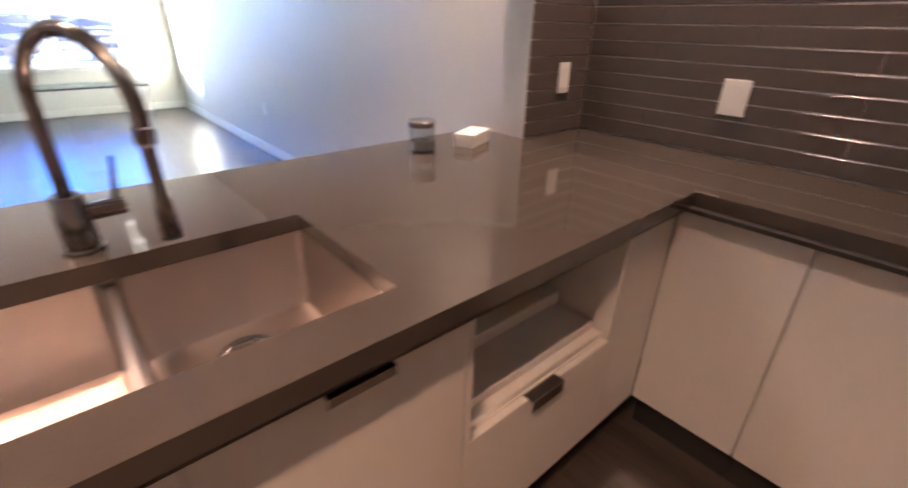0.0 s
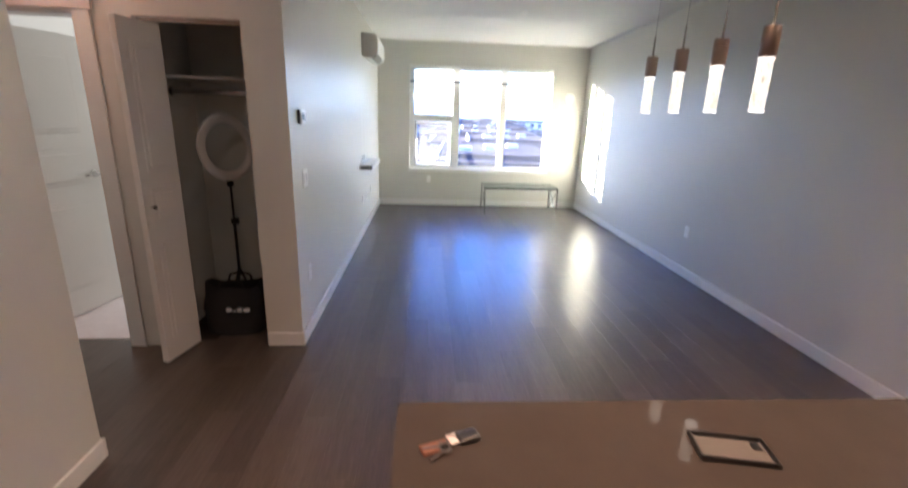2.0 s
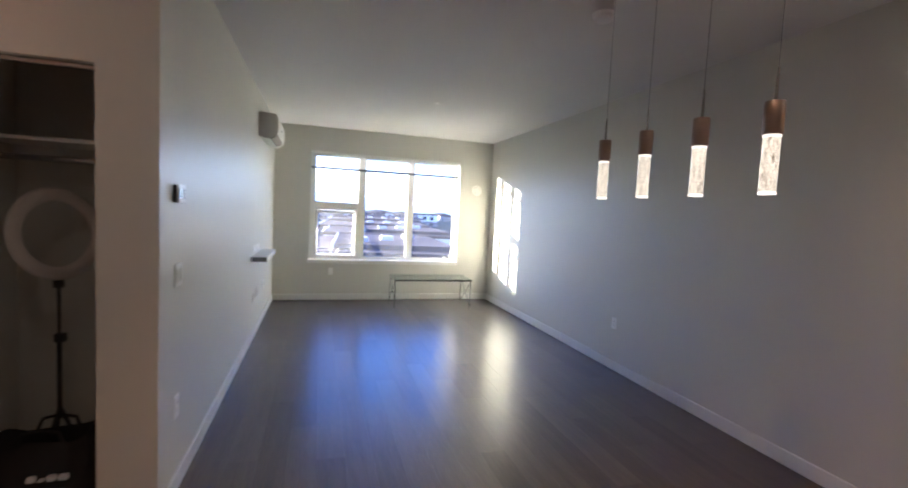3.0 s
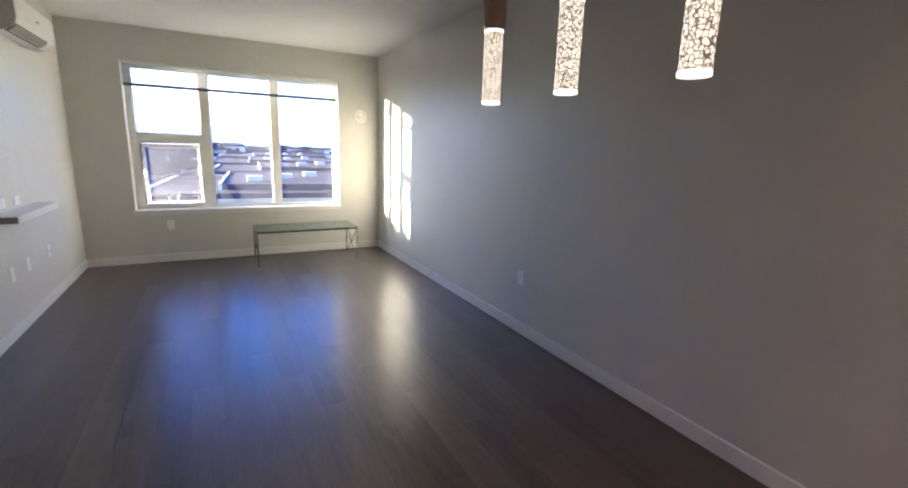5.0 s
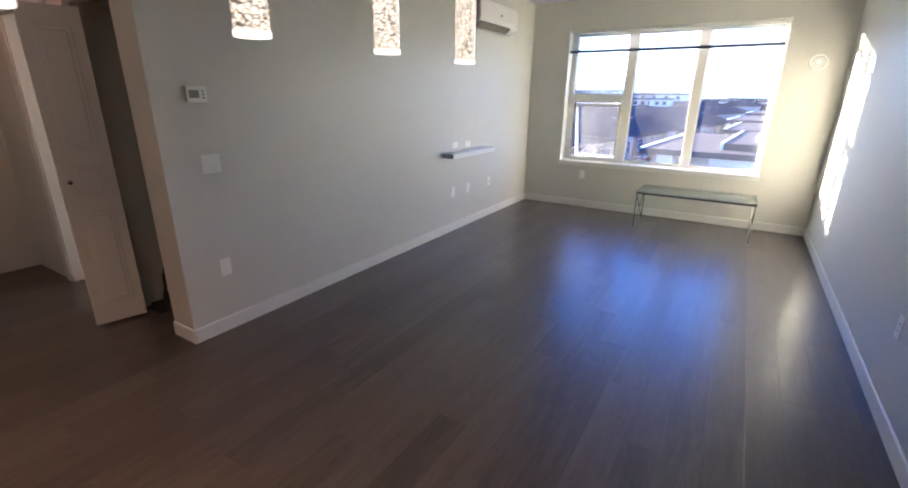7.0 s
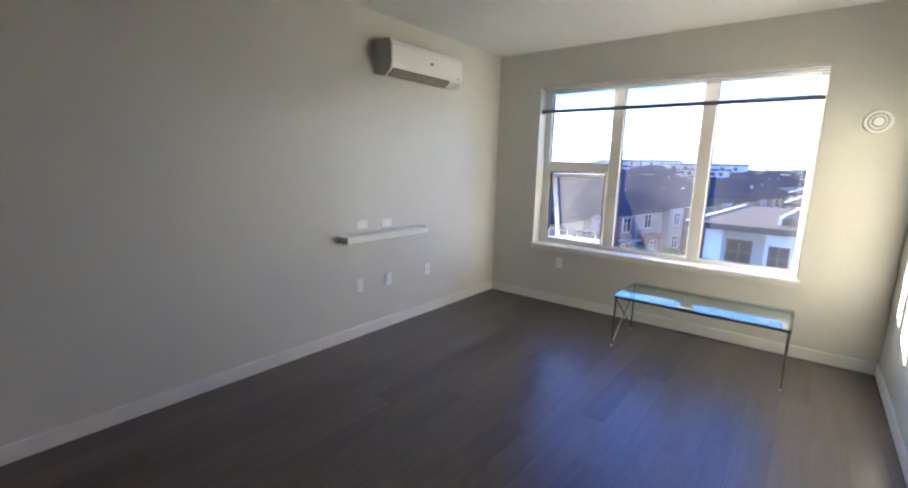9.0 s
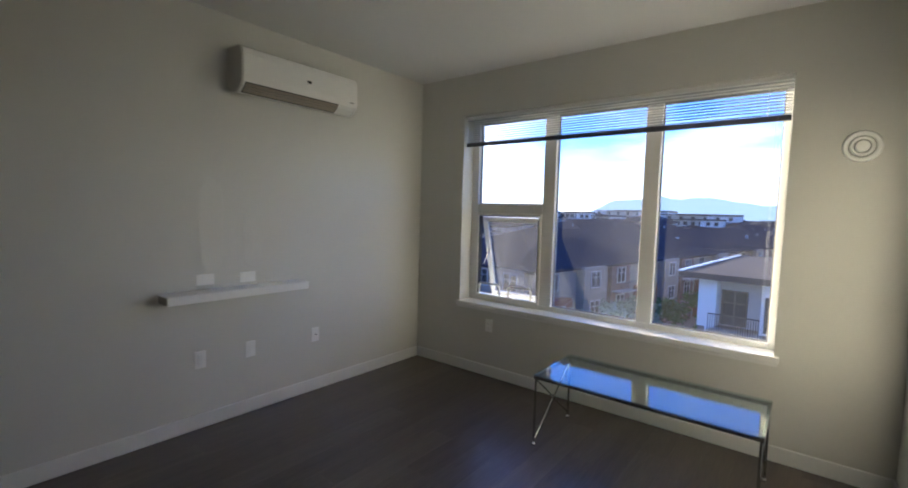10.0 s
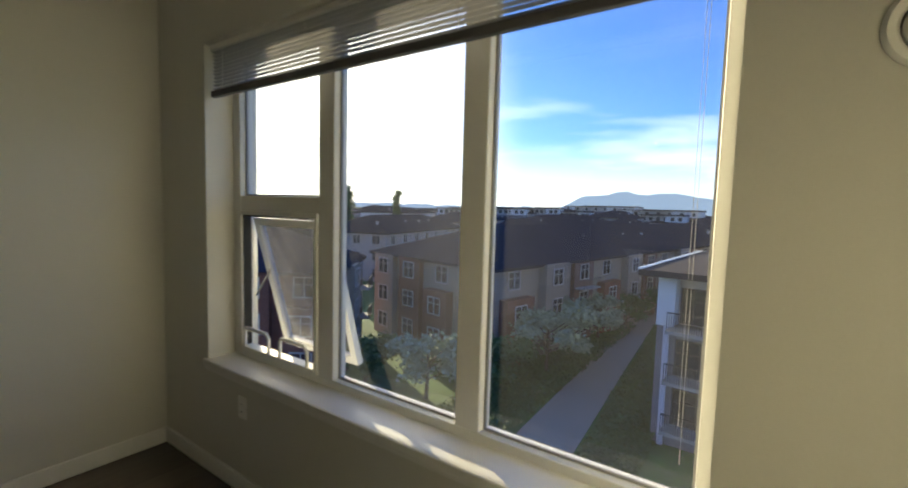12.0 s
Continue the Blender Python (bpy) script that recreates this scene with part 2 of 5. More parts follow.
VINYL = mat("white_vinyl", (0.78, 0.78, 0.76), 0.35, var=0.02, scale=3, bump=0.01)
PLASTIC = mat("white_plastic", (0.86, 0.86, 0.84), 0.35, var=0.015, bump=0.0)
GREYPLASTIC = mat("grey_plastic", (0.25, 0.25, 0.25), 0.45, var=0.03, bump=0.0)
BLACK = mat("black_plastic", (0.012, 0.012, 0.013), 0.35, var=0.1, bump=0.02)
FABRIC = mat("black_nylon", (0.012, 0.012, 0.014), 0.75, var=0.2, scale=10, fine=300, bump=0.3)
DOORWHITE = mat("door_paint", (0.76, 0.74, 0.70), 0.4, var=0.02, scale=3, fine=60, bump=0.04)
CARPET = mat("pale_carpet", (0.62, 0.58, 0.58), 0.95, var=0.12, scale=20, fine=400, bump=0.5)
PANE = glass_mat("window_glass", (0.95, 0.96, 0.96), dirt=0.02)
DIRTYPANE = glass_mat("hazy_window_glass", (0.74, 0.74, 0.77), dirt=0.05)
TABLEGLASS = glass_mat("table_glass", (0.86, 0.93, 0.92), ior=1.9)
SLAT = mat("blind_slat", (0.42, 0.42, 0.43), 0.4, var=0.03, bump=0.0)
ACSHADE = mat("ac_shaded_end", (0.55, 0.53, 0.50), 0.45, var=0.02, bump=0.0)
ACLOUVRE = mat("ac_louvre_plastic", (0.34, 0.30, 0.25), 0.5, var=0.05, bump=0.0)
SCREEN = mat("lcd_grey", (0.22, 0.25, 0.22), 0.25, var=0.05, bump=0.0)
RINGWHITE = mat("ring_diffuser", (0.66, 0.62, 0.58), 0.5, var=0.03, bump=0.0)
PALEINK = mat("pale_ink", (0.6, 0.62, 0.66), 0.6, var=0.05, bump=0.0)
LENSGLOW = glow_mat("lamp_lens", (1.0, 0.80, 0.60), 6.0)


def crystal_mat():
    """Lit glass full of bubbles: bright with darker bubble outlines."""
    m = glow_mat("bubble_crystal", (1.0, 0.80, 0.57), 1.0)
    nt = m.node_tree
    b = nt.nodes["Principled BSDF"]
    b.inputs["Roughness"].default_value = 0.08
    b.inputs["Base Color"].default_value = (0.22, 0.19, 0.15, 1)
    co = nt.nodes.new("ShaderNodeTexCoord")
    v = nt.nodes.new("ShaderNodeTexVoronoi")
    v.feature = 'DISTANCE_TO_EDGE'
    v.inputs["Scale"].default_value = 105
    n = nt.nodes.new("ShaderNodeTexNoise")
    n.inputs["Scale"].default_value = 90
    mixv = nt.nodes.new("ShaderNodeVectorMath")
    mixv.operation = 'MULTIPLY_ADD'
    mixv.inputs[1].default_value = (0.012, 0.012, 0.012)
    nt.links.new(co.outputs["Object"], n.inputs[0])
    nt.links.new(n.outputs["Color"], mixv.inputs[0])
    nt.links.new(co.outputs["Object"], mixv.inputs[2])
    nt.links.new(mixv.outputs[0], v.inputs["Vector"])
    r = nt.nodes.new("ShaderNodeMapRange")
    r.inputs["From Min"].default_value, r.inputs["From Max"].default_value = 0.03, 0.13
    r.inputs["To Min"].default_value, r.inputs["To Max"].default_value = 0.005, 0.095
    nt.links.new(v.outputs["Distance"], r.inputs[0])
    nt.links.new(r.outputs[0], b.inputs["Emission Strength"])
    return m


CRYSTAL = crystal_mat()
CRYSTALRIM = glow_mat("crystal_rim", (1.0, 0.85, 0.66), 0.11)
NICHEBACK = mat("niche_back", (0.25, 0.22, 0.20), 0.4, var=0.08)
JARGLASS = glass_mat("jar_glass", (0.9, 0.92, 0.93))
PAPER = mat("white_card", (0.78, 0.77, 0.75), 0.6, var=0.03)
CASECLEAR = mat("clear_case", (0.16, 0.15, 0.14), 0.08, var=0.05, bump=0.0)
LEATHER = mat("brown_leather", (0.20, 0.075, 0.035), 0.5, var=0.2, scale=30, fine=200, bump=0.2)
GRASS = mat("lawn", (0.045, 0.115, 0.020), 0.95, var=0.5, scale=0.12, fine=1.6, bump=0.3)
ASPHALT = mat("lane_paving", (0.26, 0.24, 0.21), 0.9, var=0.12, scale=0.5, fine=8, bump=0.1)
BRICK = mat("red_brown_brick", (0.19, 0.085, 0.062), 0.9, var=0.35, scale=0.6, fine=7, bump=0.2, spec=0.2)
BRICKDARK = mat("dark_brick", (0.16, 0.10, 0.085), 0.9, var=0.30, scale=0.6, fine=7, bump=0.2)
BEIGE = mat("beige_cladding", (0.27, 0.235, 0.20), 0.85, var=0.15, scale=0.4, fine=4, bump=0.1, stretch=(1, 1, 8), spec=0.2)
FARWALL = mat("far_facade", (0.34, 0.32, 0.31), 0.9, var=0.2, scale=0.2, fine=1.5)
SLATE = mat("slate_shingle", (0.036, 0.038, 0.050), 0.9, var=0.28, scale=0.3, fine=6, bump=0.3, spec=0.0)
ROOFBROWN = mat("brown_flat_roof", (0.065, 0.052, 0.054), 1.0, var=0.2, scale=0.4, fine=5, spec=0.08)
STUCCO = mat("white_stucco", (0.72, 0.71, 0.72), 0.85, var=0.06, scale=0.5, fine=12)
STUCCO2 = mat("pale_stucco", (0.50, 0.47, 0.44), 0.85, var=0.06, scale=0.5, fine=12)
PANELGREY = mat("grey_panels", (0.22, 0.20, 0.21), 0.7, var=0.12, scale=0.6, fine=6)
LILAC = mat("pale_trim", (0.60, 0.57, 0.66), 0.7, var=0.05)
CONCRETE = mat("balcony_concrete", (0.33, 0.32, 0.31), 0.85, var=0.12, scale=2, fine=20)
RAILDARK = mat("dark_metal", (0.045, 0.042, 0.045), 0.5, var=0.1)
BARK = mat("bark", (0.09, 0.07, 0.055), 0.95, var=0.3, scale=8, fine=30, bump=0.4)
LEAF = mat("green_leaves", (0.048, 0.11, 0.024), 0.7, var=0.5, scale=0.9, fine=9, bump=0.0)
LEAFPALE = mat("blossom_leaves", (0.27, 0.34, 0.22), 0.75, var=0.45, scale=1.2, fine=9, bump=0.0)
FARLEAF = mat("far_leaves", (0.07, 0.09, 0.085), 0.9, var=0.4, scale=0.05, fine=0.6, bump=0.0)
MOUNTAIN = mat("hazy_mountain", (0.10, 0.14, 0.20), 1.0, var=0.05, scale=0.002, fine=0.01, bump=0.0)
# blue emission stands in for the haze in front of the range
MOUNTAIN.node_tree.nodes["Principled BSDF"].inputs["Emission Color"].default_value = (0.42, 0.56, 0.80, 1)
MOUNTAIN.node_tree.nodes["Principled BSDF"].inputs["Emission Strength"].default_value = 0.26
WINFRAME = mat("off_white_frame", (0.42, 0.42, 0.43), 0.6, var=0.05, bump=0.0)
FARGLASS = mat("far_window_glass", (0.03, 0.035, 0.045), 0.08, var=0.2, bump=0.0)
# made-up brown for the unseen south wall, lowers bounced daylight
BOUNCECUT = mat("bounce_cut_brown", (0.33, 0.25, 0.19), 0.5, var=0.2, scale=2, fine=30, bump=0.03, stretch=(6, 6, 0.5))
PATCHPAINT = mat("repainted_patch", (0.635, 0.63, 0.587), 0.34, var=0.03, scale=5, fine=80, bump=0.03)
RAILGREY = mat("blind_bottom_rail", (0.10, 0.10, 0.115), 0.5, var=0.03, bump=0.0)
HAZYPANE = glass_mat("salt_hazed_glass", (0.92, 0.93, 0.94), dirt=0.03)
# ---------------------------------------------------------------- shell of the flat
CEIL_Z, WX, WY = 2.75, 3.575, 5.205
KX0, KY0 = -0.63, -4.6
WING_X, WING_Y, WING_T = 3.219, -2.178, 0.115
WIN = (0.535, 2.992, 0.61, 2.375)      # window opening: x, x, z, z
CL0, CL1, CLH = -0.83, -0.238, 2.05    # closet opening
DO0, DO1, DOH = -1.87, -1.125, 2.06    # bedroom doorway
WT = 0.30


def wall(name, spans, label):
    bm = B()
    for s in spans:
        box(bm, *s)
    return structure(name, bm, WALL, label, "wall")


wall("wall_north", [(-2.6, WY, 0, WIN[0], WY + WT, CEIL_Z), (WIN[1], WY, 0, WX + 0.2, WY + WT, CEIL_Z),
                    (WIN[0], WY, 0, WIN[1], WY + WT, WIN[2]), (WIN[0], WY, WIN[3], WIN[1], WY + WT, CEIL_Z)],
     "pale grey-white painted wall with the big window")
wall("wall_east", [(WX, KY0, 0, WX + 0.2, WY, CEIL_Z)], "long bare pale wall, sunlit beside the window")
wall("wall_wing", [(WING_X, WING_Y, 0, WX, WING_Y + WING_T, CEIL_Z)], "short pale return wall at the end of the counter")
west_wall = wall("wall_west", [(-0.12, 0.12, 0, 0, WY, CEIL_Z)], "pale painted wall with shelf and air conditioner")
wall("wall_closet", [(CL1, 0, 0, 0, 0.12, CEIL_Z), (CL0, 0, CLH, CL1, 0.12, CEIL_Z), (DO1, 0, 0, CL0, 0.12, CEIL_Z),
                     (DO0, 0, DOH, DO1, 0.12, CEIL_Z), (-2.6, 0, 0, DO0, 0.12, CEIL_Z)],
     "painted wall with the closet and the bedroom doorway")
wall("wall_closet_inside", [(-0.93, 0.12, 0, -0.88, 0.72, CEIL_Z), (-0.93, 0.72, 0, -0.12, 0.77, CEIL_Z)], "bare inner walls of the closet")
wall("wall_bedroom", [(-2.7, 0.12, 0, -2.6, 3.2, CEIL_Z), (-2.6, 3.1, 0, -0.12, 3.2, CEIL_Z)], "bedroom walls beyond the doorway")
wall("wall_kitchen_west", [(KX0 - 0.12, KY0, 0, KX0, -1.055, CEIL_Z)], "greenish pale painted wall beside the kitchen")
wall("wall_hall", [(-2.6, -1.17, 0, KX0 - 0.12, -1.055, CEIL_Z), (-2.7, -1.17, 0, -2.6, 0.12, CEIL_Z)], "pale painted hall walls")
# unseen wall, dark so that less daylight bounces into the kitchen
structure("wall_south", box(B(), KX0 - 0.12, KY0 - 0.12, 0, WX + 0.2, KY0, CEIL_Z), BOUNCECUT, "unseen closing wall behind the kitchen, browned to cut bounce light", "wall")
bm = B()
box(bm, -2.8, KY0 - 0.2, CEIL_Z, WX + 0.2, WY + WT, CEIL_Z + 0.2)
structure("ceiling", bm, CEIL, "plain matt white ceiling", "ceiling")
bm = B()
box(bm, -2.8, KY0 - 0.2, -0.2, WX + 0.2, WY + WT, -0.011)
floor = structure("floor", bm, SUBFLOOR, "dark grey-brown laminate plank floor with a satin sheen", "floor")
bm = B()
box(bm, -2.6, 0.085, -0.010, -0.93, 3.1, 0.006)
structure("floor_bedroom", bm, CARPET, "pale bedroom carpet", "floor")


def skirting(name, spans):
    bm = B()
    for s in spans:
        box(bm, *s, bevel=0.005, seg=1)
    return structure(name, bm, TRIM, "white painted baseboard", "baseboard")


SK, ST = 0.10, 0.014
skirting("baseboard_west", [(0, 0.0, 0.0, ST, WY - ST, SK)])
skirting("baseboard_north", [(0, WY - ST, 0.0, WX, WY, SK)])
skirting("baseboard_east", [(WX - ST, WING_Y + WING_T, 0.0, WX, WY - ST, SK)])
skirting("baseboard_closet", [(CL1 + 0.002, -ST, 0.0, ST, 0, SK)])
skirting("baseboard_kitchen", [(KX0, KY0, 0.0, KX0 + ST, -1.055, SK), (KX0 - 0.12, -1.055, 0.0, KX0 + ST, -1.055 + ST, SK)])


# ---------------------------------------------------------------- window
def make_window():
    x0, x1, z0, z1 = WIN
    fy0, fy1 = WY + 0.155, WY + 0.235
    fz0 = 0.655
    # grey strip added over the outer wall top to dim its sunlit band
    w = structure("window_1", box(B(), x0, fy1, z0, x1, fy1 + 0.072, fz0), PANELGREY,
                  "white vinyl window of three lights, lower left sash tilted open", "window")
    bm = B()
    box(bm, x0, fy0, fz0, x0 + 0.07, fy1, z1, 0.004)
    box(bm, x1 - 0.045, fy0, fz0, x1, fy1, z1, 0.004)
    box(bm, x0 + 0.07, fy0, fz0, x1 - 0.045, fy1, fz0 + 0.04, 0.004)
    box(bm, x0 + 0.07, fy0, z1 - 0.05, x1 - 0.045, fy1, z1, 0.004)
    part("window_frame", bm, VINYL, w)
    m1a, m1b, m2a, m2b = 1.290, 1.402, 2.115, 2.226
    for a, b in ((m1a, m1b), (m2a, m2b)):
        part("mullion", box(B(), a, fy0 - 0.002, fz0 + 0.04, b, fy1, z1 - 0.05, 0.006), VINYL, w)
    part("transom", box(B(), x0 + 0.07, fy0 + 0.002, 1.494, m1a, fy1, 1.576, 0.006), VINYL, w)
    gy = WY + 0.20
    for a, b, c, d in ((x0 + 0.07, 1.576, m1a, z1 - 0.05), (m1b, fz0 + 0.04, m2a, z1 - 0.05), (m2b, fz0 + 0.04, x1 - 0.045, z1 - 0.05)):
        p = part("pane", box(B(), a, gy, b, c, gy + 0.006, d), HAZYPANE if a == m1b else PANE, w)
        p.visible_shadow = False
        bead = B()
        for q in ((a, b, a + 0.010, d), (c - 0.010, b, c, d), (a + 0.010, b, c - 0.010, b + 0.010), (a + 0.010, d - 0.010, c - 0.010, d)):
            box(bead, q[0], gy - 0.012, q[1], q[2], gy - 0.001, q[3])
        part("glazing_bead", bead, GREYPLASTIC, w, "grey rubber glazing bead")
    # sash hinged at its head, foot pushed outwards
    cx, hw = (x0 + 0.07 + m1a) / 2, (m1a - x0 - 0.07) / 2 - 0.012
    sash = part("sash", box(B(), -hw, -0.02, -0.045, hw, 0.02, 0.0, 0.003), VINYL, w, "white sash tilted outwards at the foot")
    sash.matrix_basis = pose(cx, fy1 + 0.005, 1.458, 15, 0, 0)
    H = 0.82
    bm = B()
    box(bm, -hw, -0.02, -H, -hw + 0.045, 0.02, -0.045, 0.003)
    box(bm, hw - 0.045, -0.02, -H, hw, 0.02, -0.045, 0.003)
    box(bm, -hw + 0.045, -0.02, -H, hw - 0.045, 0.02, -H + 0.045, 0.003)
    part("sash_frame", bm, VINYL, sash)
    g = part("sash_pane", box(B(), -hw + 0.045, -0.003, -H + 0.045, hw - 0.045, 0.003, -0.045), DIRTYPANE, sash, "hazy sash glass")
    g.visible_shadow = False
    bm = B()
    a0, a1 = x0 + 0.07, m1a
    for q in ((a0, 0.695, a0 + 0.024, 1.494), (a1 - 0.024, 0.695, a1, 1.494), (a0 + 0.024, 0.695, a1 - 0.024, 0.72), (a0 + 0.024, 1.47, a1 - 0.024, 1.494)):
        box(bm, q[0], fy0 - 0.012, q[1], q[2], fy1 - 0.03, q[3], 0.003)
    part("open_light_frame", bm, VINYL, w)
    bm = B()
    for q in ((a0 + 0.024, 0.72, a0 + 0.034, 1.47), (a1 - 0.034, 0.72, a1 - 0.024, 1.47), (a0 + 0.034, 1.46, a1 - 0.034, 1.47)):
        box(bm, q[0], fy0 + 0.0, q[1], q[2], fy1 - 0.035, q[3])
    part("weather_strip", bm, BLACK, w, "black rubber weather strip")
    for k, sx in ((-1, a0 + 0.05), (1, a1 - 0.05)):
        part("stay", tube(B(), [(sx, fy1 - 0.02, 1.0), (sx, fy1 + 0.06, 1.12), (sx, fy1 + 0.09, 1.2)], 0.006, 6), NICKEL, w, "metal stay arm", smooth=True)
    for gx in (0.765, 1.095):
        y = fy0 - 0.005
        pts = [(gx - 0.115, y, 0.70), (gx - 0.115, y, 0.80), (gx - 0.095, y - 0.004, 0.825), (gx + 0.095, y - 0.004, 0.825), (gx + 0.115, y, 0.80), (gx + 0.115, y, 0.70)]
        part("guard_loop", tube(B(), pts, 0.010, 8), VINYL, w, smooth=True)
    bm = B()
    box(bm, x0 - 0.028, WY - 0.022, z0 + 0.005, x1 + 0.028, WY, z0 + 0.046, 0.006)
    box(bm, x0 + 0.001, WY - 0.01, z0 + 0.004, x1 - 0.001, fy0 + 0.01, z0 + 0.046)
    part("window_sill", bm, TRIM, w, "white painted sill")
    part("apron", box(B(), x0 - 0.02, WY - 0.012, z0 - 0.014, x1 + 0.02, WY + 0.002, z0 + 0.005), TRIM, w)


make_window()


def make_blind():
    x0, x1 = WIN[0] + 0.008, WIN[1] - 0.008
    y = WY + 0.045
    b = thing("window_blind", "white aluminium mini blind drawn up to the window head", "blind", (0, 0, 0))
    part("head_rail", box(B(), x0, y - 0.02, 2.345, x1, y + 0.02, 2.373, 0.003), VINYL, b)
    n = 11
    bm = B()
    sec = [(-0.0125, -0.0015), (-0.006, 0.0008), (0, 0.0016), (0.006, 0.0008), (0.0125, -0.0015)]
    for sx in (x0, x1):
        for q in sec:
            bm.verts.new((sx, q[0], q[1]))
    bm.verts.ensure_lookup_table()
    for i in range(4):
        bm.faces.new((bm.verts[i], bm.verts[i + 1], bm.verts[i + 6], bm.verts[i + 5]))
    me = mesh_of(bm, SLAT, "slat")
    for i in range(n):
        shared("slat", me, b, pose(0, y, 2.146 + i * 0.0192, -10 + random.uniform(-2, 2), random.uniform(-0.05, 0.05), 0))
    part("bottom_rail", box(B(), x0, y - 0.016, 2.100, x1, y + 0.014, 2.135, 0.005), RAILGREY, b, "grey bottom rail")
    for cx in (x0 + 0.12, 1.35, 2.17, x1 - 0.12):
        for dy in (-0.0145, 0.0145):
            part("ladder_cord", rod(B(), (cx, y + dy, 2.12), (cx, y + dy, 2.35), 0.0012, 5), VINYL, b)
    for cx, zb in ((x1 - 0.075, 1.02), (x1 - 0.066, 0.92)):
        part("pull_cord", rod(B(), (cx, y - 0.017, zb), (cx, y - 0.017, 2.35), 0.0007, 5), SLAT, b)
        part("tassel", rod(B(), (cx, y - 0.017, zb - 0.035), (cx, y - 0.017, zb), 0.0016, 8, 0.0010), SLAT, b)


make_blind()


# ---------------------------------------------------------------- lamps
def make_downlight(x, y, watts, colour=(1.0, 0.55, 0.31), spread=105):
    d = thing("downlight", "round white recessed ceiling downlight, lit", "ceiling light", (x, y, CEIL_Z), group="recessed ceiling lights")
    bm = B()
    lathe(bm, [(0.075, 0.0), (0.075, -0.006), (0.068, -0.010), (0.055, -0.008), (0.052, -0.001)], 28)
    part("trim_ring", bm, PLASTIC, d, smooth=True)
    part("lens", lathe(B(), [(0.001, -0.0045), (0.05, -0.0045), (0.051, -0.001), (0.001, -0.001)], 24), LENSGLOW, d, "glowing warm lens")
    la = bpy.data.lights.new("downlight_lamp", 'AREA')
    la.shape, la.size, la.energy, la.color = 'DISK', 0.09, watts, colour
    la.spread = radians(spread)
    ob = new("downlight_lamp", la)
    ob.matrix_basis = pose(x, y, CEIL_Z - 0.014, 0, 0, 0)


def make_pendants():
    x, ys, zb = 2.10, (-0.204, -0.515, -0.826, -1.124), 1.616
    c = thing("pendant_light", "row of four bubble-glass pendants hanging from a chrome ceiling bar, lit", "pendant light", (x, -0.664, CEIL_Z))
    part("ceiling_bar", box(B(), -0.04, -0.64, -0.035, 0.04, 0.60, 0.0, 0.004), CHROME, c, "polished chrome ceiling bar")
    for y in ys:
        ly, lz = y + 0.664, zb - CEIL_Z
        part("cord", tube(B(), [(0, ly, -0.03), (0.001, ly + 0.002, -0.5), (0, ly, lz + 0.41)], 0.0014, 6), GREYPLASTIC, c, "thin grey cord")
        part("ferrule", rod(B(), (0, ly, -0.05), (0, ly, -0.035), 0.007, 10), NICKEL, c)
        part("stem", rod(B(), (0, ly, lz + 0.305), (0, ly, lz + 0.415), 0.006, 10, 0.004), NICKEL, c, smooth=True)
        part("cap", lathe(B(), [(0.029, lz + 0.195), (0.031, lz + 0.198), (0.031, lz + 0.30), (0.029, lz + 0.305), (0.006, lz + 0.306)], 24, Matrix.Translation((0, ly, 0))), COPPER, c, "brushed bronze lamp cap", True)
        part("crystal", lathe(B(), [(0.001, lz), (0.024, lz), (0.026, lz + 0.003), (0.026, lz + 0.195), (0.001, lz + 0.195)], 24, Matrix.Translation((0, ly, 0))), CRYSTAL, c, "glowing bubble-filled glass cylinder", True)
        for z0 in (lz - 0.001, lz + 0.187):
            part("glass_rim", lathe(B(), [(0.012, z0), (0.0262, z0), (0.0272, z0 + 0.002), (0.0272, z0 + 0.007), (0.0262, z0 + 0.009), (0.0261, z0 + 0.009)], 24, Matrix.Translation((0, ly, 0))), CRYSTALRIM, c, "bright polished glass rim", True)


make_pendants()
for px, py, pw in ((1.36, -1.56, 0.85), (3.24, -1.55, 0.34), (3.30, -2.76, 0.40)):
    make_downlight(px, py, pw)
make_downlight(0.02, -1.5, 0.09, (1.0, 0.30, 0.07), 100)
# added lamp, unseen at the kitchen's rear, to lift the cabinet fronts
make_downlight(1.2, -3.45, 0.88, (1.0, 0.49, 0.25))
make_downlight(-1.21, -0.33, 0.14, (1.0, 0.22, 0.018), 178)
# bedroom beyond the doorway: added fill lamp, no window is built there
bl = bpy.data.lights.new("bedroom_fill_light", 'AREA')
bl.shape, bl.size, bl.size_y, bl.energy, bl.color = 'RECTANGLE', 1.2, 1.3, 2.2, (1.0, 0.88, 0.76)
new("bedroom_fill_light", bl).matrix_basis = pose(-1.2, 3.05, 1.5, -90, 0, 0)


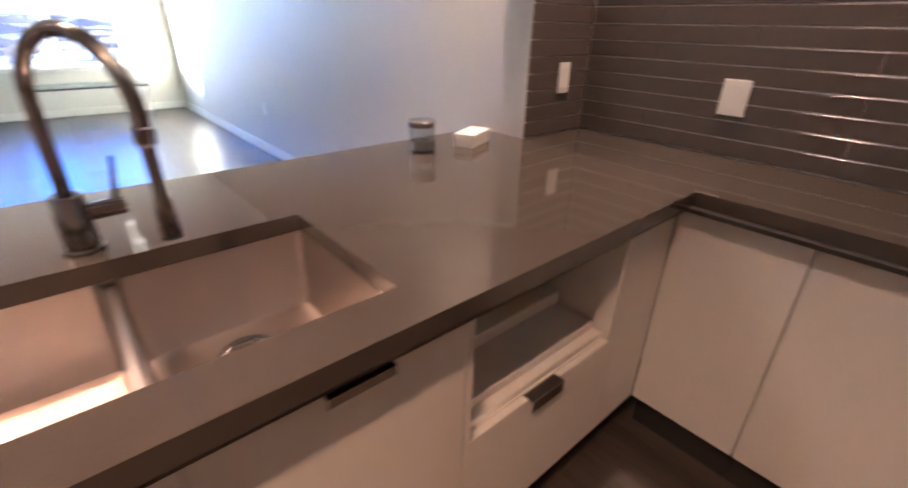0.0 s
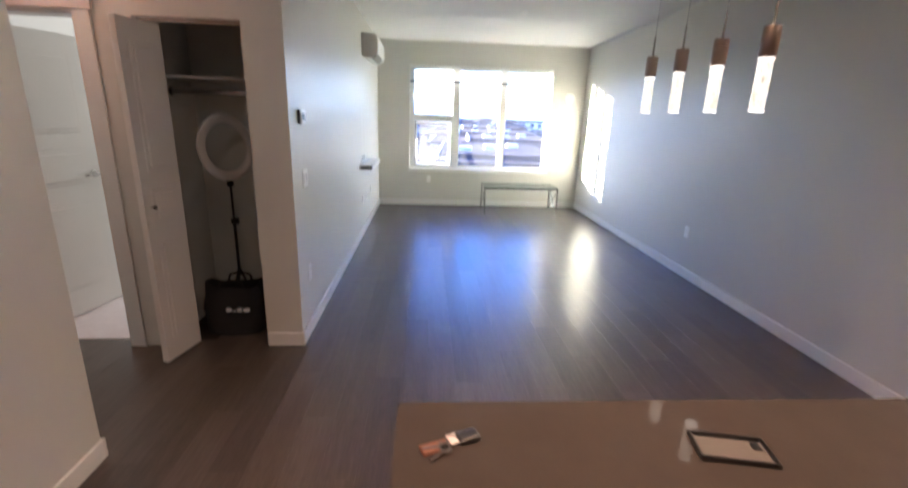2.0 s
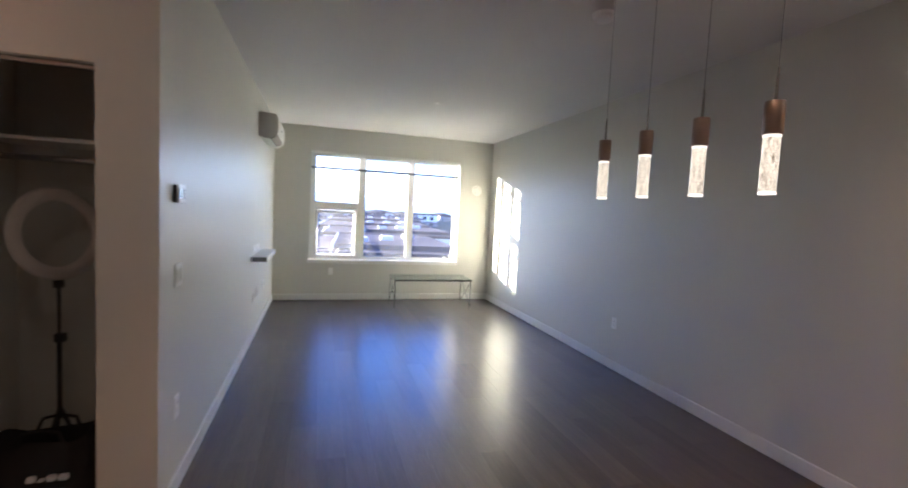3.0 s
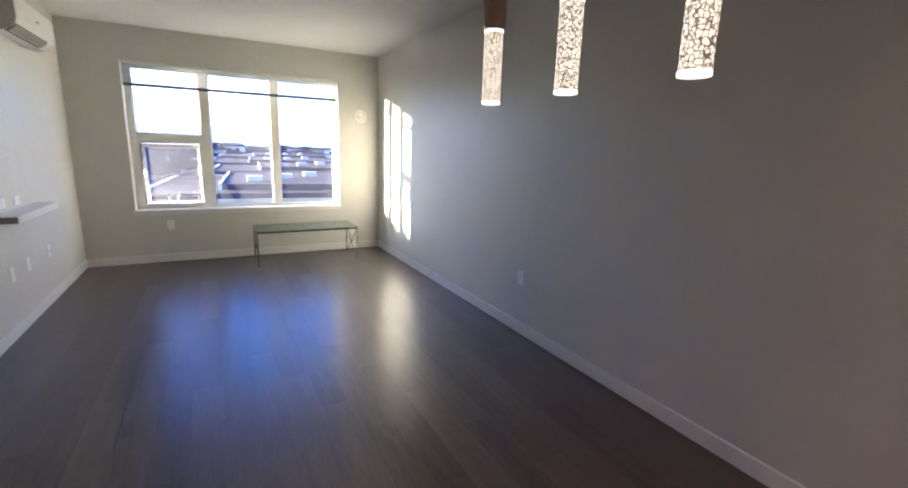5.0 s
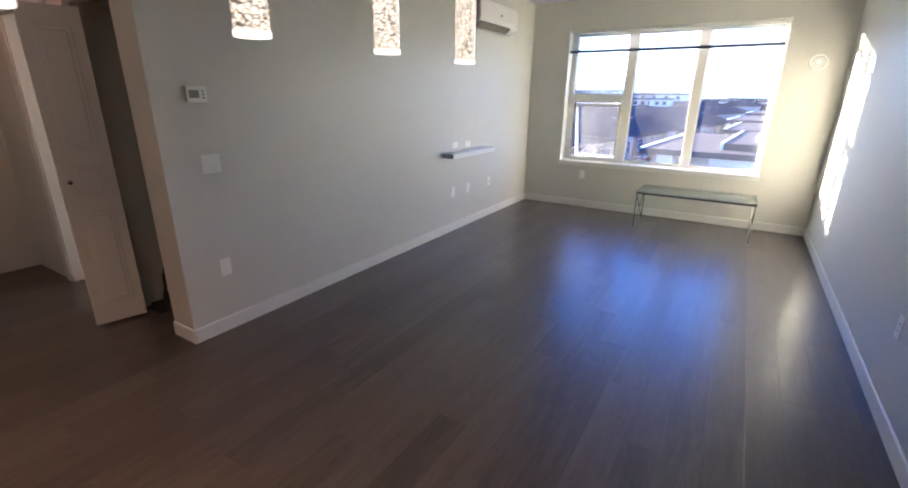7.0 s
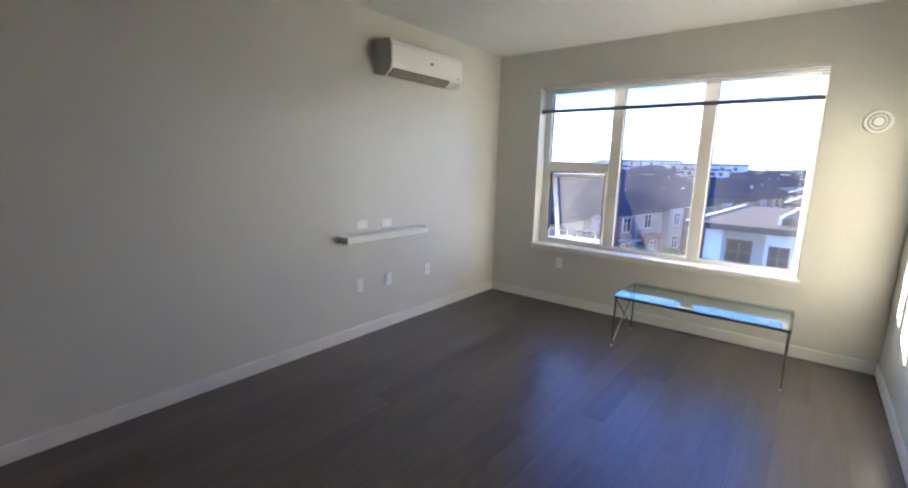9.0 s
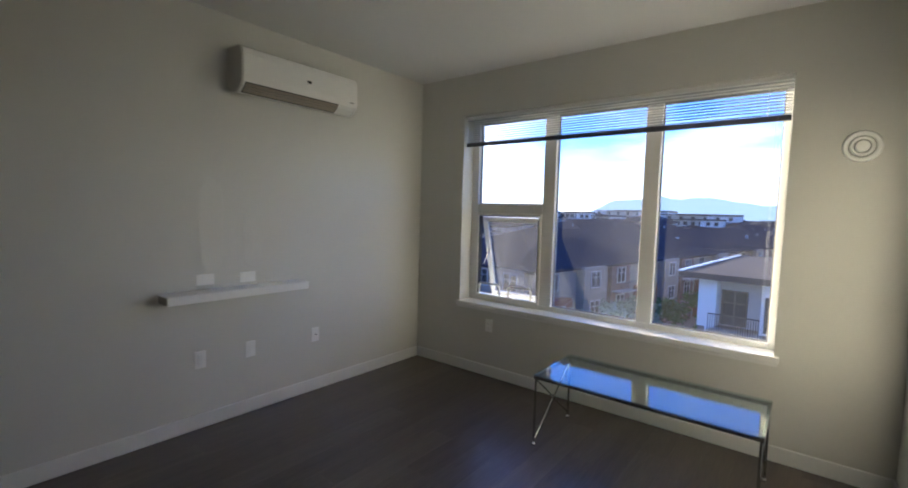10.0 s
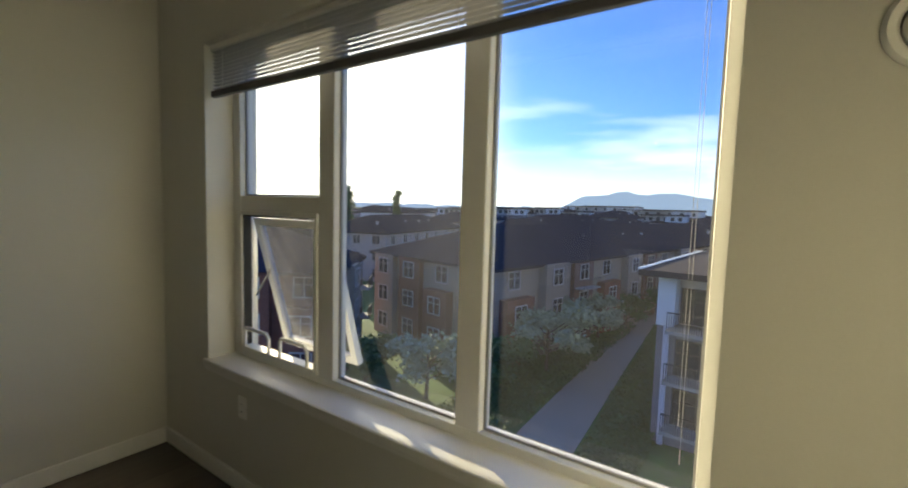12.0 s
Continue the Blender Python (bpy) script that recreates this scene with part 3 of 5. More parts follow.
# ---------------------------------------------------------------- wall fittings
def plate(name, label, cat, m, w=0.072, h=0.115, kind="outlet"):
    """A cover plate facing +y of its own frame (out of the wall)."""
    p = thing(name, label, cat)
    p.matrix_basis = m
    part("cover_plate", box(B(), -w / 2, 0, -h / 2, w / 2, 0.006, h / 2, 0.002), PLASTIC, p)
    if kind == "outlet":
        for dz in (-0.02, 0.02):
            part("socket", box(B(), -0.017, 0.006, dz - 0.014, 0.017, 0.0085, dz + 0.014, 0.002), PLASTIC, p)
            for dx in (-0.006, 0.006):
                part("slot", box(B(), dx - 0.001, 0.0085, dz - 0.003, dx + 0.001, 0.0092, dz + 0.005), BLACK, p)
    elif kind == "decora":
        part("insert", box(B(), -0.017, 0.006, -0.034, 0.017, 0.009, 0.034, 0.002), PLASTIC, p)
    elif kind == "double":
        for dx in (-w / 4, w / 4):
            part("rocker", box(B(), dx - 0.016, 0.006, -0.033, dx + 0.016, 0.011, 0.033, 0.003), PLASTIC, p)
    elif kind == "jack":
        part("jack", rod(B(), (0, 0.006, 0), (0, 0.013, 0), 0.006, 10), NICKEL, p)
    return p


def on_west(y, z):
    return pose(0, y, z, 0, 0, -90)


def on_east(y, z):
    return pose(WX, y, z, 0, 0, 90)


def on_north(x, z):
    return pose(x, WY, z, 0, 0, 180)


plate("light_switch", "white double rocker light switch on the wall", "switch", on_west(0.278, 1.122), 0.118, 0.115, "double")
plate("wall_outlet", "white wall outlet above the baseboard", "outlet", on_west(0.268, 0.445))
plate("wall_outlet", "white wall outlet below the floating shelf", "outlet", on_west(3.088, 0.466), kind="decora")
plate("wall_outlet", "white wall outlet below the floating shelf", "outlet", on_west(3.43, 0.464), kind="decora")
plate("cable_jack", "small white cable jack plate on the wall", "outlet", on_west(3.972, 0.463), kind="jack")
plate("wall_outlet", "white outlet plate just above the floating shelf", "outlet", on_west(3.125, 1.0), 0.115, 0.072, "decora")
plate("wall_outlet", "white outlet plate just above the floating shelf", "outlet", on_west(3.412, 0.992), 0.115, 0.072, "blank")
plate("wall_outlet", "white wall outlet under the window", "outlet", on_north(0.88, 0.468))
plate("wall_outlet", "white wall outlet on the long bare wall", "outlet", on_east(1.555, 0.471))
plate("wall_outlet", "white wall outlet on the long bare wall", "outlet", on_east(-1.02, 0.49))
tm = thing("thermostat", "white wall thermostat with a grey display", "thermostat")
tm.matrix_basis = on_west(0.245, 1.528)
# black plate added to give the thermostat its dark shaded sides
part("side_shade", box(B(), -0.057, 0, -0.042, 0.057, 0.0165, 0.042, 0.003), BLACK, tm, "black plate standing in for the shaded sides")
part("body", box(B(), -0.06, 0.0165, -0.045, 0.06, 0.026, 0.045, 0.004), PLASTIC, tm)
part("display", box(B(), -0.012, 0.026, -0.02, 0.045, 0.0275, 0.024), SCREEN, tm, "grey display")
for k in (-1, 0, 1):
    part("button", box(B(), -0.045, 0.026, k * 0.018 - 0.005, -0.028, 0.029, k * 0.018 + 0.005, 0.002), GREYPLASTIC, tm)


def make_vent():
    v = thing("air_valve", "round white air supply valve on the window wall", "vent")
    v.matrix_basis = pose(3.312, WY, 1.917, 90, 0, 0)
    part("outer_ring", lathe(B(), [(0.088, 0), (0.088, 0.006), (0.080, 0.014), (0.066, 0.012), (0.060, 0.004), (0.060, 0.0)], 40), PLASTIC, v, smooth=True)
    part("middle_ring", lathe(B(), [(0.056, 0.002), (0.056, 0.016), (0.050, 0.024), (0.040, 0.022), (0.036, 0.010), (0.036, 0.002)], 36), PLASTIC, v, smooth=True)
    part("centre_disc", lathe(B(), [(0.033, 0.004), (0.033, 0.024), (0.028, 0.031), (0.001, 0.033)], 32), PLASTIC, v, smooth=True)
    # grey disc paints the shadow between the rings
    part("throat", lathe(B(), [(0.062, 0.0005), (0.062, 0.003), (0.001, 0.003)], 28), GREYPLASTIC, v, "grey disc for the shadow in the throat")


make_vent()
sd = thing("smoke_detector", "round white smoke detector on the ceiling", "smoke detector", (2.29, 0.18, CEIL_Z))
part("base", lathe(B(), [(0.068, 0), (0.068, -0.012), (0.001, -0.012)], 32), PLASTIC, sd, smooth=True)
part("dome", lathe(B(), [(0.060, -0.012), (0.060, -0.030), (0.050, -0.042), (0.025, -0.046), (0.001, -0.047)], 32), PLASTIC, sd, smooth=True)
sp = thing("sprinkler_cover", "small flat white sprinkler cover on the ceiling", "sprinkler", (1.95, 2.84, CEIL_Z))
part("disc", lathe(B(), [(0.042, 0), (0.042, -0.004), (0.036, -0.006), (0.001, -0.006)], 28), PLASTIC, sp, smooth=True)


# ---------------------------------------------------------------- air conditioner, shelf, table
def make_ac():
    y0, y1 = 3.28, 4.215
    a = thing("air_conditioner", "white wall-mounted split air conditioner with a dark outlet slot", "air conditioner", (0, 0, 0))
    prof = [(0.0, 2.262), (0.06, 2.245), (0.125, 2.240), (0.178, 2.275), (0.196, 2.30), (0.203, 2.34), (0.200, 2.47), (0.188, 2.508), (0.165, 2.525), (0.0, 2.53)]

    def extrude(p, a0, a1):
        bm = B()
        rows = [[bm.verts.new((q[0], yy, q[1])) for q in p] for yy in (a0, a1)]
        n = len(p)
        for i in range(n):
            bm.faces.new((rows[0][i], rows[0][(i + 1) % n], rows[1][(i + 1) % n], rows[1][i]))
        bm.faces.new(rows[0][::-1])
        bm.faces.new(rows[1])
        return bm
    inner = [(q[0] - (0.004 if q[0] > 0.1 else 0), q[1] + (0.002 if q[1] < 2.3 else 0)) for q in prof]
    part("body", extrude(inner, y0 + 0.012, y1 - 0.012), PLASTIC, a)
    # cap facing away from the window has its shade in the grey
    part("end_cap", extrude(prof, y0, y0 + 0.012), ACSHADE, a, "end cap greyed as its shaded side")
    part("end_cap", extrude(prof, y1 - 0.012, y1), PLASTIC, a)
    face = [(0.197, 2.305), (0.2065, 2.34), (0.2035, 2.47), (0.192, 2.508), (0.188, 2.50), (0.198, 2.47), (0.200, 2.34), (0.192, 2.308)]
    part("front_panel", extrude(face, y0 + 0.012, y1 - 0.012), PLASTIC, a)
    slot = [(0.125, 2.2385), (0.176, 2.2725), (0.192, 2.296), (0.187, 2.299), (0.171, 2.276), (0.124, 2.243)]
    part("outlet_slot", extrude(slot, y0 + 0.03, 4.04), BLACK, a, "dark air outlet")
    for k, (lx, lz) in enumerate(((0.150, 2.251), (0.172, 2.266), (0.186, 2.284))):
        part("louvre", extrude([(lx - 0.010, lz - 0.009), (lx - 0.008, lz - 0.011), (lx + 0.008, lz + 0.003), (lx + 0.006, lz + 0.005)], y0 + 0.032, 4.038), ACLOUVRE, a, "beige louvre blade")
    part("indicator", box(B(), 0.2035, 3.755, 2.390, 0.2075, 3.79, 2.408), BLACK, a, "small dark display window")
    part("badge", box(B(), 0.2035, 4.14, 2.325, 0.2068, 4.175, 2.332), GREYPLASTIC, a)


make_ac()
sh = thing("floating_shelf", "white floating shelf fixed to the wall", "shelf", (0, 2.845, 0.882))
part("board", box(B(), 0.0, 0.0, 0.0, 0.162, 0.96, 0.053, 0.002), PLASTIC, sh)
# thin grey sheet carries the shade of the shelf's near end
part("end_trim", box(B(), 0.02, -0.002, 0.004, 0.158, 0.0, 0.049), GREYPLASTIC, sh, "end trim, grey for the shaded shelf end")


def make_table():
    t = thing("coffee_table", "low glass-topped table with slim chrome legs under the window", "table", (1.79, 4.37, 0))
    L, W, H = 1.225, 0.545, 0.474
    part("glass_top", box(B(), 0, 0, H - 0.012, L, W, H, 0.002), TABLEGLASS, t, "clear glass top mirroring the sky")
    fr = B()
    s = 0.013
    for q in ((0, 0, L, s), (0, W - s, L, W), (0, s, s, W - s), (L - s, s, L, W - s)):
        box(fr, q[0], q[1], H - 0.034, q[2], q[3], H - 0.0125, 0.002)
    part("top_frame", fr, CHROME, t, "chrome frame under the glass")
    for lx, sx in ((0.012, 1), (L - 0.012, -1)):
        for ly, sy in ((0.012, 1), (W - 0.012, -1)):
            leg = part("leg", rod(B(), (lx, ly, 0.022), (lx, ly, H - 0.028), 0.0075, 12), CHROME, t, smooth=True)
            part("foot", lathe(B(), [(0.001, 0), (0.010, 0.001), (0.013, 0.010), (0.010, 0.019), (0.006, 0.023)], 14, Matrix.Translation((lx, ly, 0))), CHROME, leg, smooth=True)
            part("brace", rod(B(), (lx + sx * (0.006 if sy > 0 else -0.004), ly + sy * 0.008, 0.05), (lx + sx * (0.006 if sy > 0 else -0.004), W - ly - sy * 0.006, H - 0.036), 0.0055, 10), CHROME, t, smooth=True)
        part("collar", rod(B(), (lx - 0.012, W / 2, 0.243), (lx + 0.012, W / 2, 0.243), 0.014, 12), CHROME, t, smooth=True)


make_table()


# ---------------------------------------------------------------- doors and closet
def panel_face(bm, x0, x1, z0, z1, y, d):
    """A raised moulded panel on a door face at y, outward d."""
    for inset, depth in ((0.0, 0.007), (0.026, 0.015)):
        box(bm, x0 + inset, min(y, y + d * depth), z0 + inset, x1 - inset, max(y, y + d * depth), z1 - inset, 0.004, 1)


def make_bedroom_door():
    ja = B()
    box(ja, DO0 - 0.0, -0.004, 0, DO0 + 0.018, 0.124, DOH)
    box(ja, DO1 - 0.018, -0.004, 0, DO1, 0.124, DOH)
    box(ja, DO0 + 0.018, -0.004, DOH - 0.018, DO1 - 0.018, 0.124, DOH)
    d = structure("door_1", ja, DOORWHITE, "white moulded panel door standing open into the bedroom", "door")
    cs = B()
    for x0, x1 in ((DO0 - 0.085, DO0 + 0.004), (DO1 - 0.004, DO1 + 0.085)):
        box(cs, x0, -0.018, 0, x1, -0.004, DOH + 0.002, 0.003)
    part("casing", cs, TRIM, d)
    hd = B()
    box(hd, DO0 - 0.10, -0.022, DOH + 0.004, DO1 + 0.10, -0.003, DOH + 0.095, 0.003)
    box(hd, DO0 - 0.125, -0.034, DOH + 0.095, DO1 + 0.125, -0.003, DOH + 0.115, 0.004)
    part("head_casing", hd, TRIM, d, "flat head casing with a cap")
    W, H, T = 0.72, 2.03, 0.036
    leaf = part("door_leaf", box(B(), 0, 0, 0.012, W, T, H, 0.002), DOORWHITE, d)
    leaf.matrix_basis = pose(DO0 + 0.02, 0.13, 0, 0, 0, 79)
    for (z0, z1) in ((0.22, 0.86), (0.99, 1.24), (1.36, 1.90)):
        bm = B()
        panel_face(bm, 0.11, W - 0.11, z0, z1, 0.0, -1)
        panel_face(bm, 0.11, W - 0.11, z0, z1, T, 1)
        part("door_panel", bm, DOORWHITE, leaf)
    bm = B()
    rod(bm, (W - 0.065, -0.008, 1.05), (W - 0.065, 0.0, 1.05), 0.028, 20)
    rod(bm, (W - 0.065, -0.045, 1.05), (W - 0.065, -0.008, 1.05), 0.010, 12)
    tube(bm, [(W - 0.065, -0.045, 1.05), (W - 0.11, -0.048, 1.05), (W - 0.18, -0.045, 1.047)], [0.010, 0.009, 0.007], 10)
    part("lever_handle", bm, NICKEL, leaf, "satin nickel lever handle", True)


make_bedroom_door()


def make_bifold():
    f = thing("bifold_door", "white moulded bifold closet door folded open", "closet door", (CL0 + 0.004, 0.05, 0))
    W, H, T = 0.292, 2.01, 0.032

    def leaf(m, face):
        p = part("bifold_leaf", box(B(), 0, 0, 0.015, W, T, H, 0.002), DOORWHITE, f)
        p.matrix_basis = m
        for z0, z1 in ((0.16, 0.80), (0.90, 1.10), (1.20, 1.90)):
            bm = B()
            panel_face(bm, 0.055, W - 0.055, z0, z1, T if face > 0 else 0.0, face)
            part("leaf_panel", bm, DOORWHITE, p)
        return p
    # first leaf swings out from the jamb, second leaf comes back towards the opening
    a, b = -86.0, 77.0
    leaf(pose(0, 0, 0, 0, 0, a), -1)
    tip = Vector((W * math.cos(radians(a)), W * math.sin(radians(a)), 0))
    lead = leaf(pose(tip.x + 0.040, tip.y - 0.01, 0, 0, 0, b), -1)
    part("knob", lathe(B(), [(0.006, 0), (0.006, 0.012), (0.013, 0.018), (0.014, 0.026), (0.008, 0.031), (0.001, 0.032)], 16,
                       Matrix.Translation((0.05, 0.0, 1.0)) @ Euler((radians(90), 0, 0)).to_matrix().to_4x4()), NICKEL, lead, "small metal knob", True)
    tr = thing("bifold_track", "metal bifold track under the closet head", "door track", (0, 0, 0))
    part("rail", box(B(), CL0 + 0.004, 0.035, CLH - 0.022, CL1 - 0.004, 0.065, CLH - 0.001, 0.002), NICKEL, tr)


make_bifold()
cl = thing("closet_shelf", "white wire-front closet shelf", "shelf", (0, 0, 0))
part("board", box(B(), -0.879, 0.36, 1.745, -0.121, 0.719, 1.763, 0.002), TRIM, cl)
part("cleat", box(B(), -0.879, 0.70, 1.70, -0.121, 0.719, 1.744), TRIM, cl)
cr = thing("closet_rod", "chrome hanging rod under the closet shelf", "rod", (0, 0, 0))
part("bar", rod(B(), (-0.879, 0.40, 1.665), (-0.121, 0.40, 1.665), 0.015, 16), CHROME, cr, smooth=True)
for ex in (-0.876, -0.124):
    part("flange", rod(B(), (ex - 0.004, 0.40, 1.665), (ex + 0.004, 0.40, 1.665), 0.03, 18), CHROME, cr, smooth=True)


def make_ring_light():
    r = thing("ring_light", "white ring light on a black tripod stand in the closet", "lamp", (-0.56, 0.42, 0))
    bm = B()
    R, n, m = 0.195, 40, 10
    rings = []
    for i in range(n):
        a = i * math.tau / n
        ring = []
        for k in range(m):
            b = k * math.tau / m
            rr = R + 0.034 * math.cos(b)
            ring.append(bm.verts.new((rr * math.cos(a), 0.016 * math.sin(b), rr * math.sin(a))))
        rings.append(ring)
    for i in range(n):
        for k in range(m):
            bm.faces.new((rings[i][k], rings[(i + 1) % n][k], rings[(i + 1) % n][(k + 1) % m], rings[i][(k + 1) % m]))
    tor = part("ring", bm, RINGWHITE, r, "matt white ring diffuser, unlit", True)
    tor.matrix_basis = pose(0, 0, 1.30, -6, 0, 62)
    part("pole", rod(rod(B(), (0, 0, 0.36), (0, 0, 0.80), 0.011, 12), (0, 0, 0.78), (0.0, 0, 1.08), 0.008, 12), BLACK, r, smooth=True)
    part("knob", box(B(), -0.018, -0.018, 0.755, 0.03, 0.018, 0.80, 0.006), BLACK, r)
    part("hinge", box(B(), -0.02, -0.016, 1.03, 0.02, 0.016, 1.10, 0.006), BLACK, r)
    for k in range(3):
        a = k * math.tau / 3 + 0.5
        part("leg", rod(B(), (0, 0, 0.42), (0.16 * math.cos(a), 0.10 * math.sin(a), 0.003), 0.009, 8), BLACK, r, smooth=True)
    return r


make_ring_light()


def make_bag():
    b = thing("shopping_bag", "black fabric bag with pale lettering standing in the closet", "bag", (-0.53, 0.27, 0))
    bm = B()
    n, lv = 28, 10
    rows = []
    for j in range(lv + 1):
        t = j / lv
        z = 0.002 + 0.36 * t
        w = 0.215 * (1 - 0.14 * t * t) * (0.90 + 0.10 * min(1, t * 5))
        d = 0.125 * (1 - 0.35 * t)
        row = []
        for k in range(n):
            a = k * math.tau / n
            c, s = math.cos(a), math.sin(a)
            e = 0.45
            x = w * math.copysign(abs(c) ** e, c)
            y = d * math.copysign(abs(s) ** e, s)
            wob = 0.010 * math.sin(3 * a + 5 * t) + 0.006 * math.sin(7 * a - 9 * t)
            row.append(bm.verts.new((x + wob * c, y + wob * s, z + (0.018 * math.sin(2 * a + 1) if j == lv else 0))))
        rows.append(row)
    for p, q in zip(rows, rows[1:]):
        for k in range(n):
            bm.faces.new((p[k], p[(k + 1) % n], q[(k + 1) % n], q[k]))
    bm.faces.new(rows[0][::-1])
    part("body", bm, FABRIC, b, smooth=True)
    # pale lettering as plain shapes
    for k, (x0, w) in enumerate(((-0.03, 0.030), (0.012, 0.022), (0.046, 0.032), (0.090, 0.036))):
        part("lettering", box(B(), x0, -0.138, 0.185, x0 + w, -0.112, 0.207 if k != 1 else 0.192, 0.002), PALEINK, b, "pale printed mark")
    for sy in (-1, 1):
        part("strap", tube(B(), [(-0.09, sy * 0.08, 0.33), (-0.07, sy * 0.085, 0.39), (0.0, sy * 0.09, 0.405), (0.07, sy * 0.085, 0.39), (0.09, sy * 0.08, 0.33)], 0.008, 6), FABRIC, b, smooth=True)


make_bag()


# filled and repainted strips on the wall above the shelf
def wall_patch(y, z, w, h, seed):
    rn = random.Random(seed)
    bm = B()
    ring = []
    for k in range(28):
        a = k * math.tau / 28
        c, sn = math.cos(a), math.sin(a)
        ring.append((0.5 * w * math.copysign(abs(c) ** 0.6, c) * rn.uniform(0.85, 1.1), 0.5 * h * math.copysign(abs(sn) ** 0.6, sn) * rn.uniform(0.9, 1.06)))
    lo = [bm.verts.new((0.0, y + p[0], z + p[1])) for p in ring]
    hi = [bm.verts.new((0.0012, y + p[0] * 0.93, z + p[1] * 0.97)) for p in ring]
    for k in range(28):
        bm.faces.new((lo[k], lo[(k + 1) % 28], hi[(k + 1) % 28], hi[k]))
    bm.faces.new(hi)
    part("paint_patch", bm, PATCHPAINT, west_wall, "slightly glossier repainted patch")


wall_patch(3.17, 1.36, 0.16, 0.62, 1)
wall_patch(3.45, 1.28, 0.15, 0.42, 2)
# ---------------------------------------------------------------- kitchen
CT0, CT1 = 0.872, 0.91
SX0, SX1, SY0, SY1 = 1.554, 2.281, -2.752, -2.369    # sink cut-out
CFY, CBY, CLX = -2.850, -1.945, 0.772                # worktop front, back, left end
RUNX = 3.135                                         # front edge of the worktop along the tiled wall


def make_counter():
    c = thing("countertop", "dark grey-brown polished quartz worktop with a sink cut-out", "worktop", (0, 0, 0))

    def slab(rects):
        bm = B()
        for s in rects:
            box(bm, s[0], s[1], CT0, s[2], s[3], CT1)
        bmesh.ops.remove_doubles(bm, verts=bm.verts, dist=0.0004)
        seen, dead = {}, []
        for f in bm.faces:
            key = tuple(sorted(v.index for v in f.verts))
            if key in seen:
                dead += [f, seen[key]]
            seen[key] = f
        if dead:
            bmesh.ops.delete(bm, geom=list(set(dead)), context='FACES_ONLY')
        return bm
    xs = [CLX, SX0, SX1, RUNX]
    ys = [CFY, SY0, SY1, CBY]
    cells = [(xs[i], ys[j], xs[i + 1], ys[j + 1]) for i in range(3) for j in range(3) if not (i == 1 and j == 1)]
    part("peninsula_slab", slab(cells), QUARTZ, c)
    part("side_slab", slab([(RUNX, KY0 + 0.6, WX - 0.010, WING_Y - 0.010)]), QUARTZ, c)
    part("corner_slab", slab([(RUNX, WING_Y - 0.010, WING_X, CBY)]), QUARTZ, c)
    # dark strips stand in for the shade below the worktop edge
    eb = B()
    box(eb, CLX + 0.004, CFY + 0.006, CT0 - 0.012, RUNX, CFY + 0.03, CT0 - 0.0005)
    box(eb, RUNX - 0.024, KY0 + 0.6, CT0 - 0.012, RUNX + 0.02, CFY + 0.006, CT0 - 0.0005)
    part("under_edge_shade", eb, DARK, c, "dark shadow strip under the worktop edge")


make_counter()


def basin(bm, x0, x1, y0, y1, zt, zb, r=0.018):
    """An open bowl with rounded corners and a turned-in floor."""
    def ring(z, inset, rad):
        pts = []
        for cx, cy, a0 in ((x1 - inset - rad, y1 - inset - rad, 0), (x0 + inset + rad, y1 - inset - rad, 90), (x0 + inset + rad, y0 + inset + rad, 180), (x1 - inset - rad, y0 + inset + rad, 270)):
            for k in range(5):
                a = radians(a0 + k * 22.5)
                pts.append(bm.verts.new((cx + rad * math.cos(a), cy + rad * math.sin(a), z)))
        return pts
    rings = [ring(zt, 0, r), ring(zb + 0.02, 0.004, r), ring(zb + 0.005, 0.010, r), ring(zb, 0.024, r)]
    for p, q in zip(rings, rings[1:]):
        for k in range(20):
            bm.faces.new((p[k], p[(k + 1) % 20], q[(k + 1) % 20], q[k]))
    bm.faces.new(rings[-1])


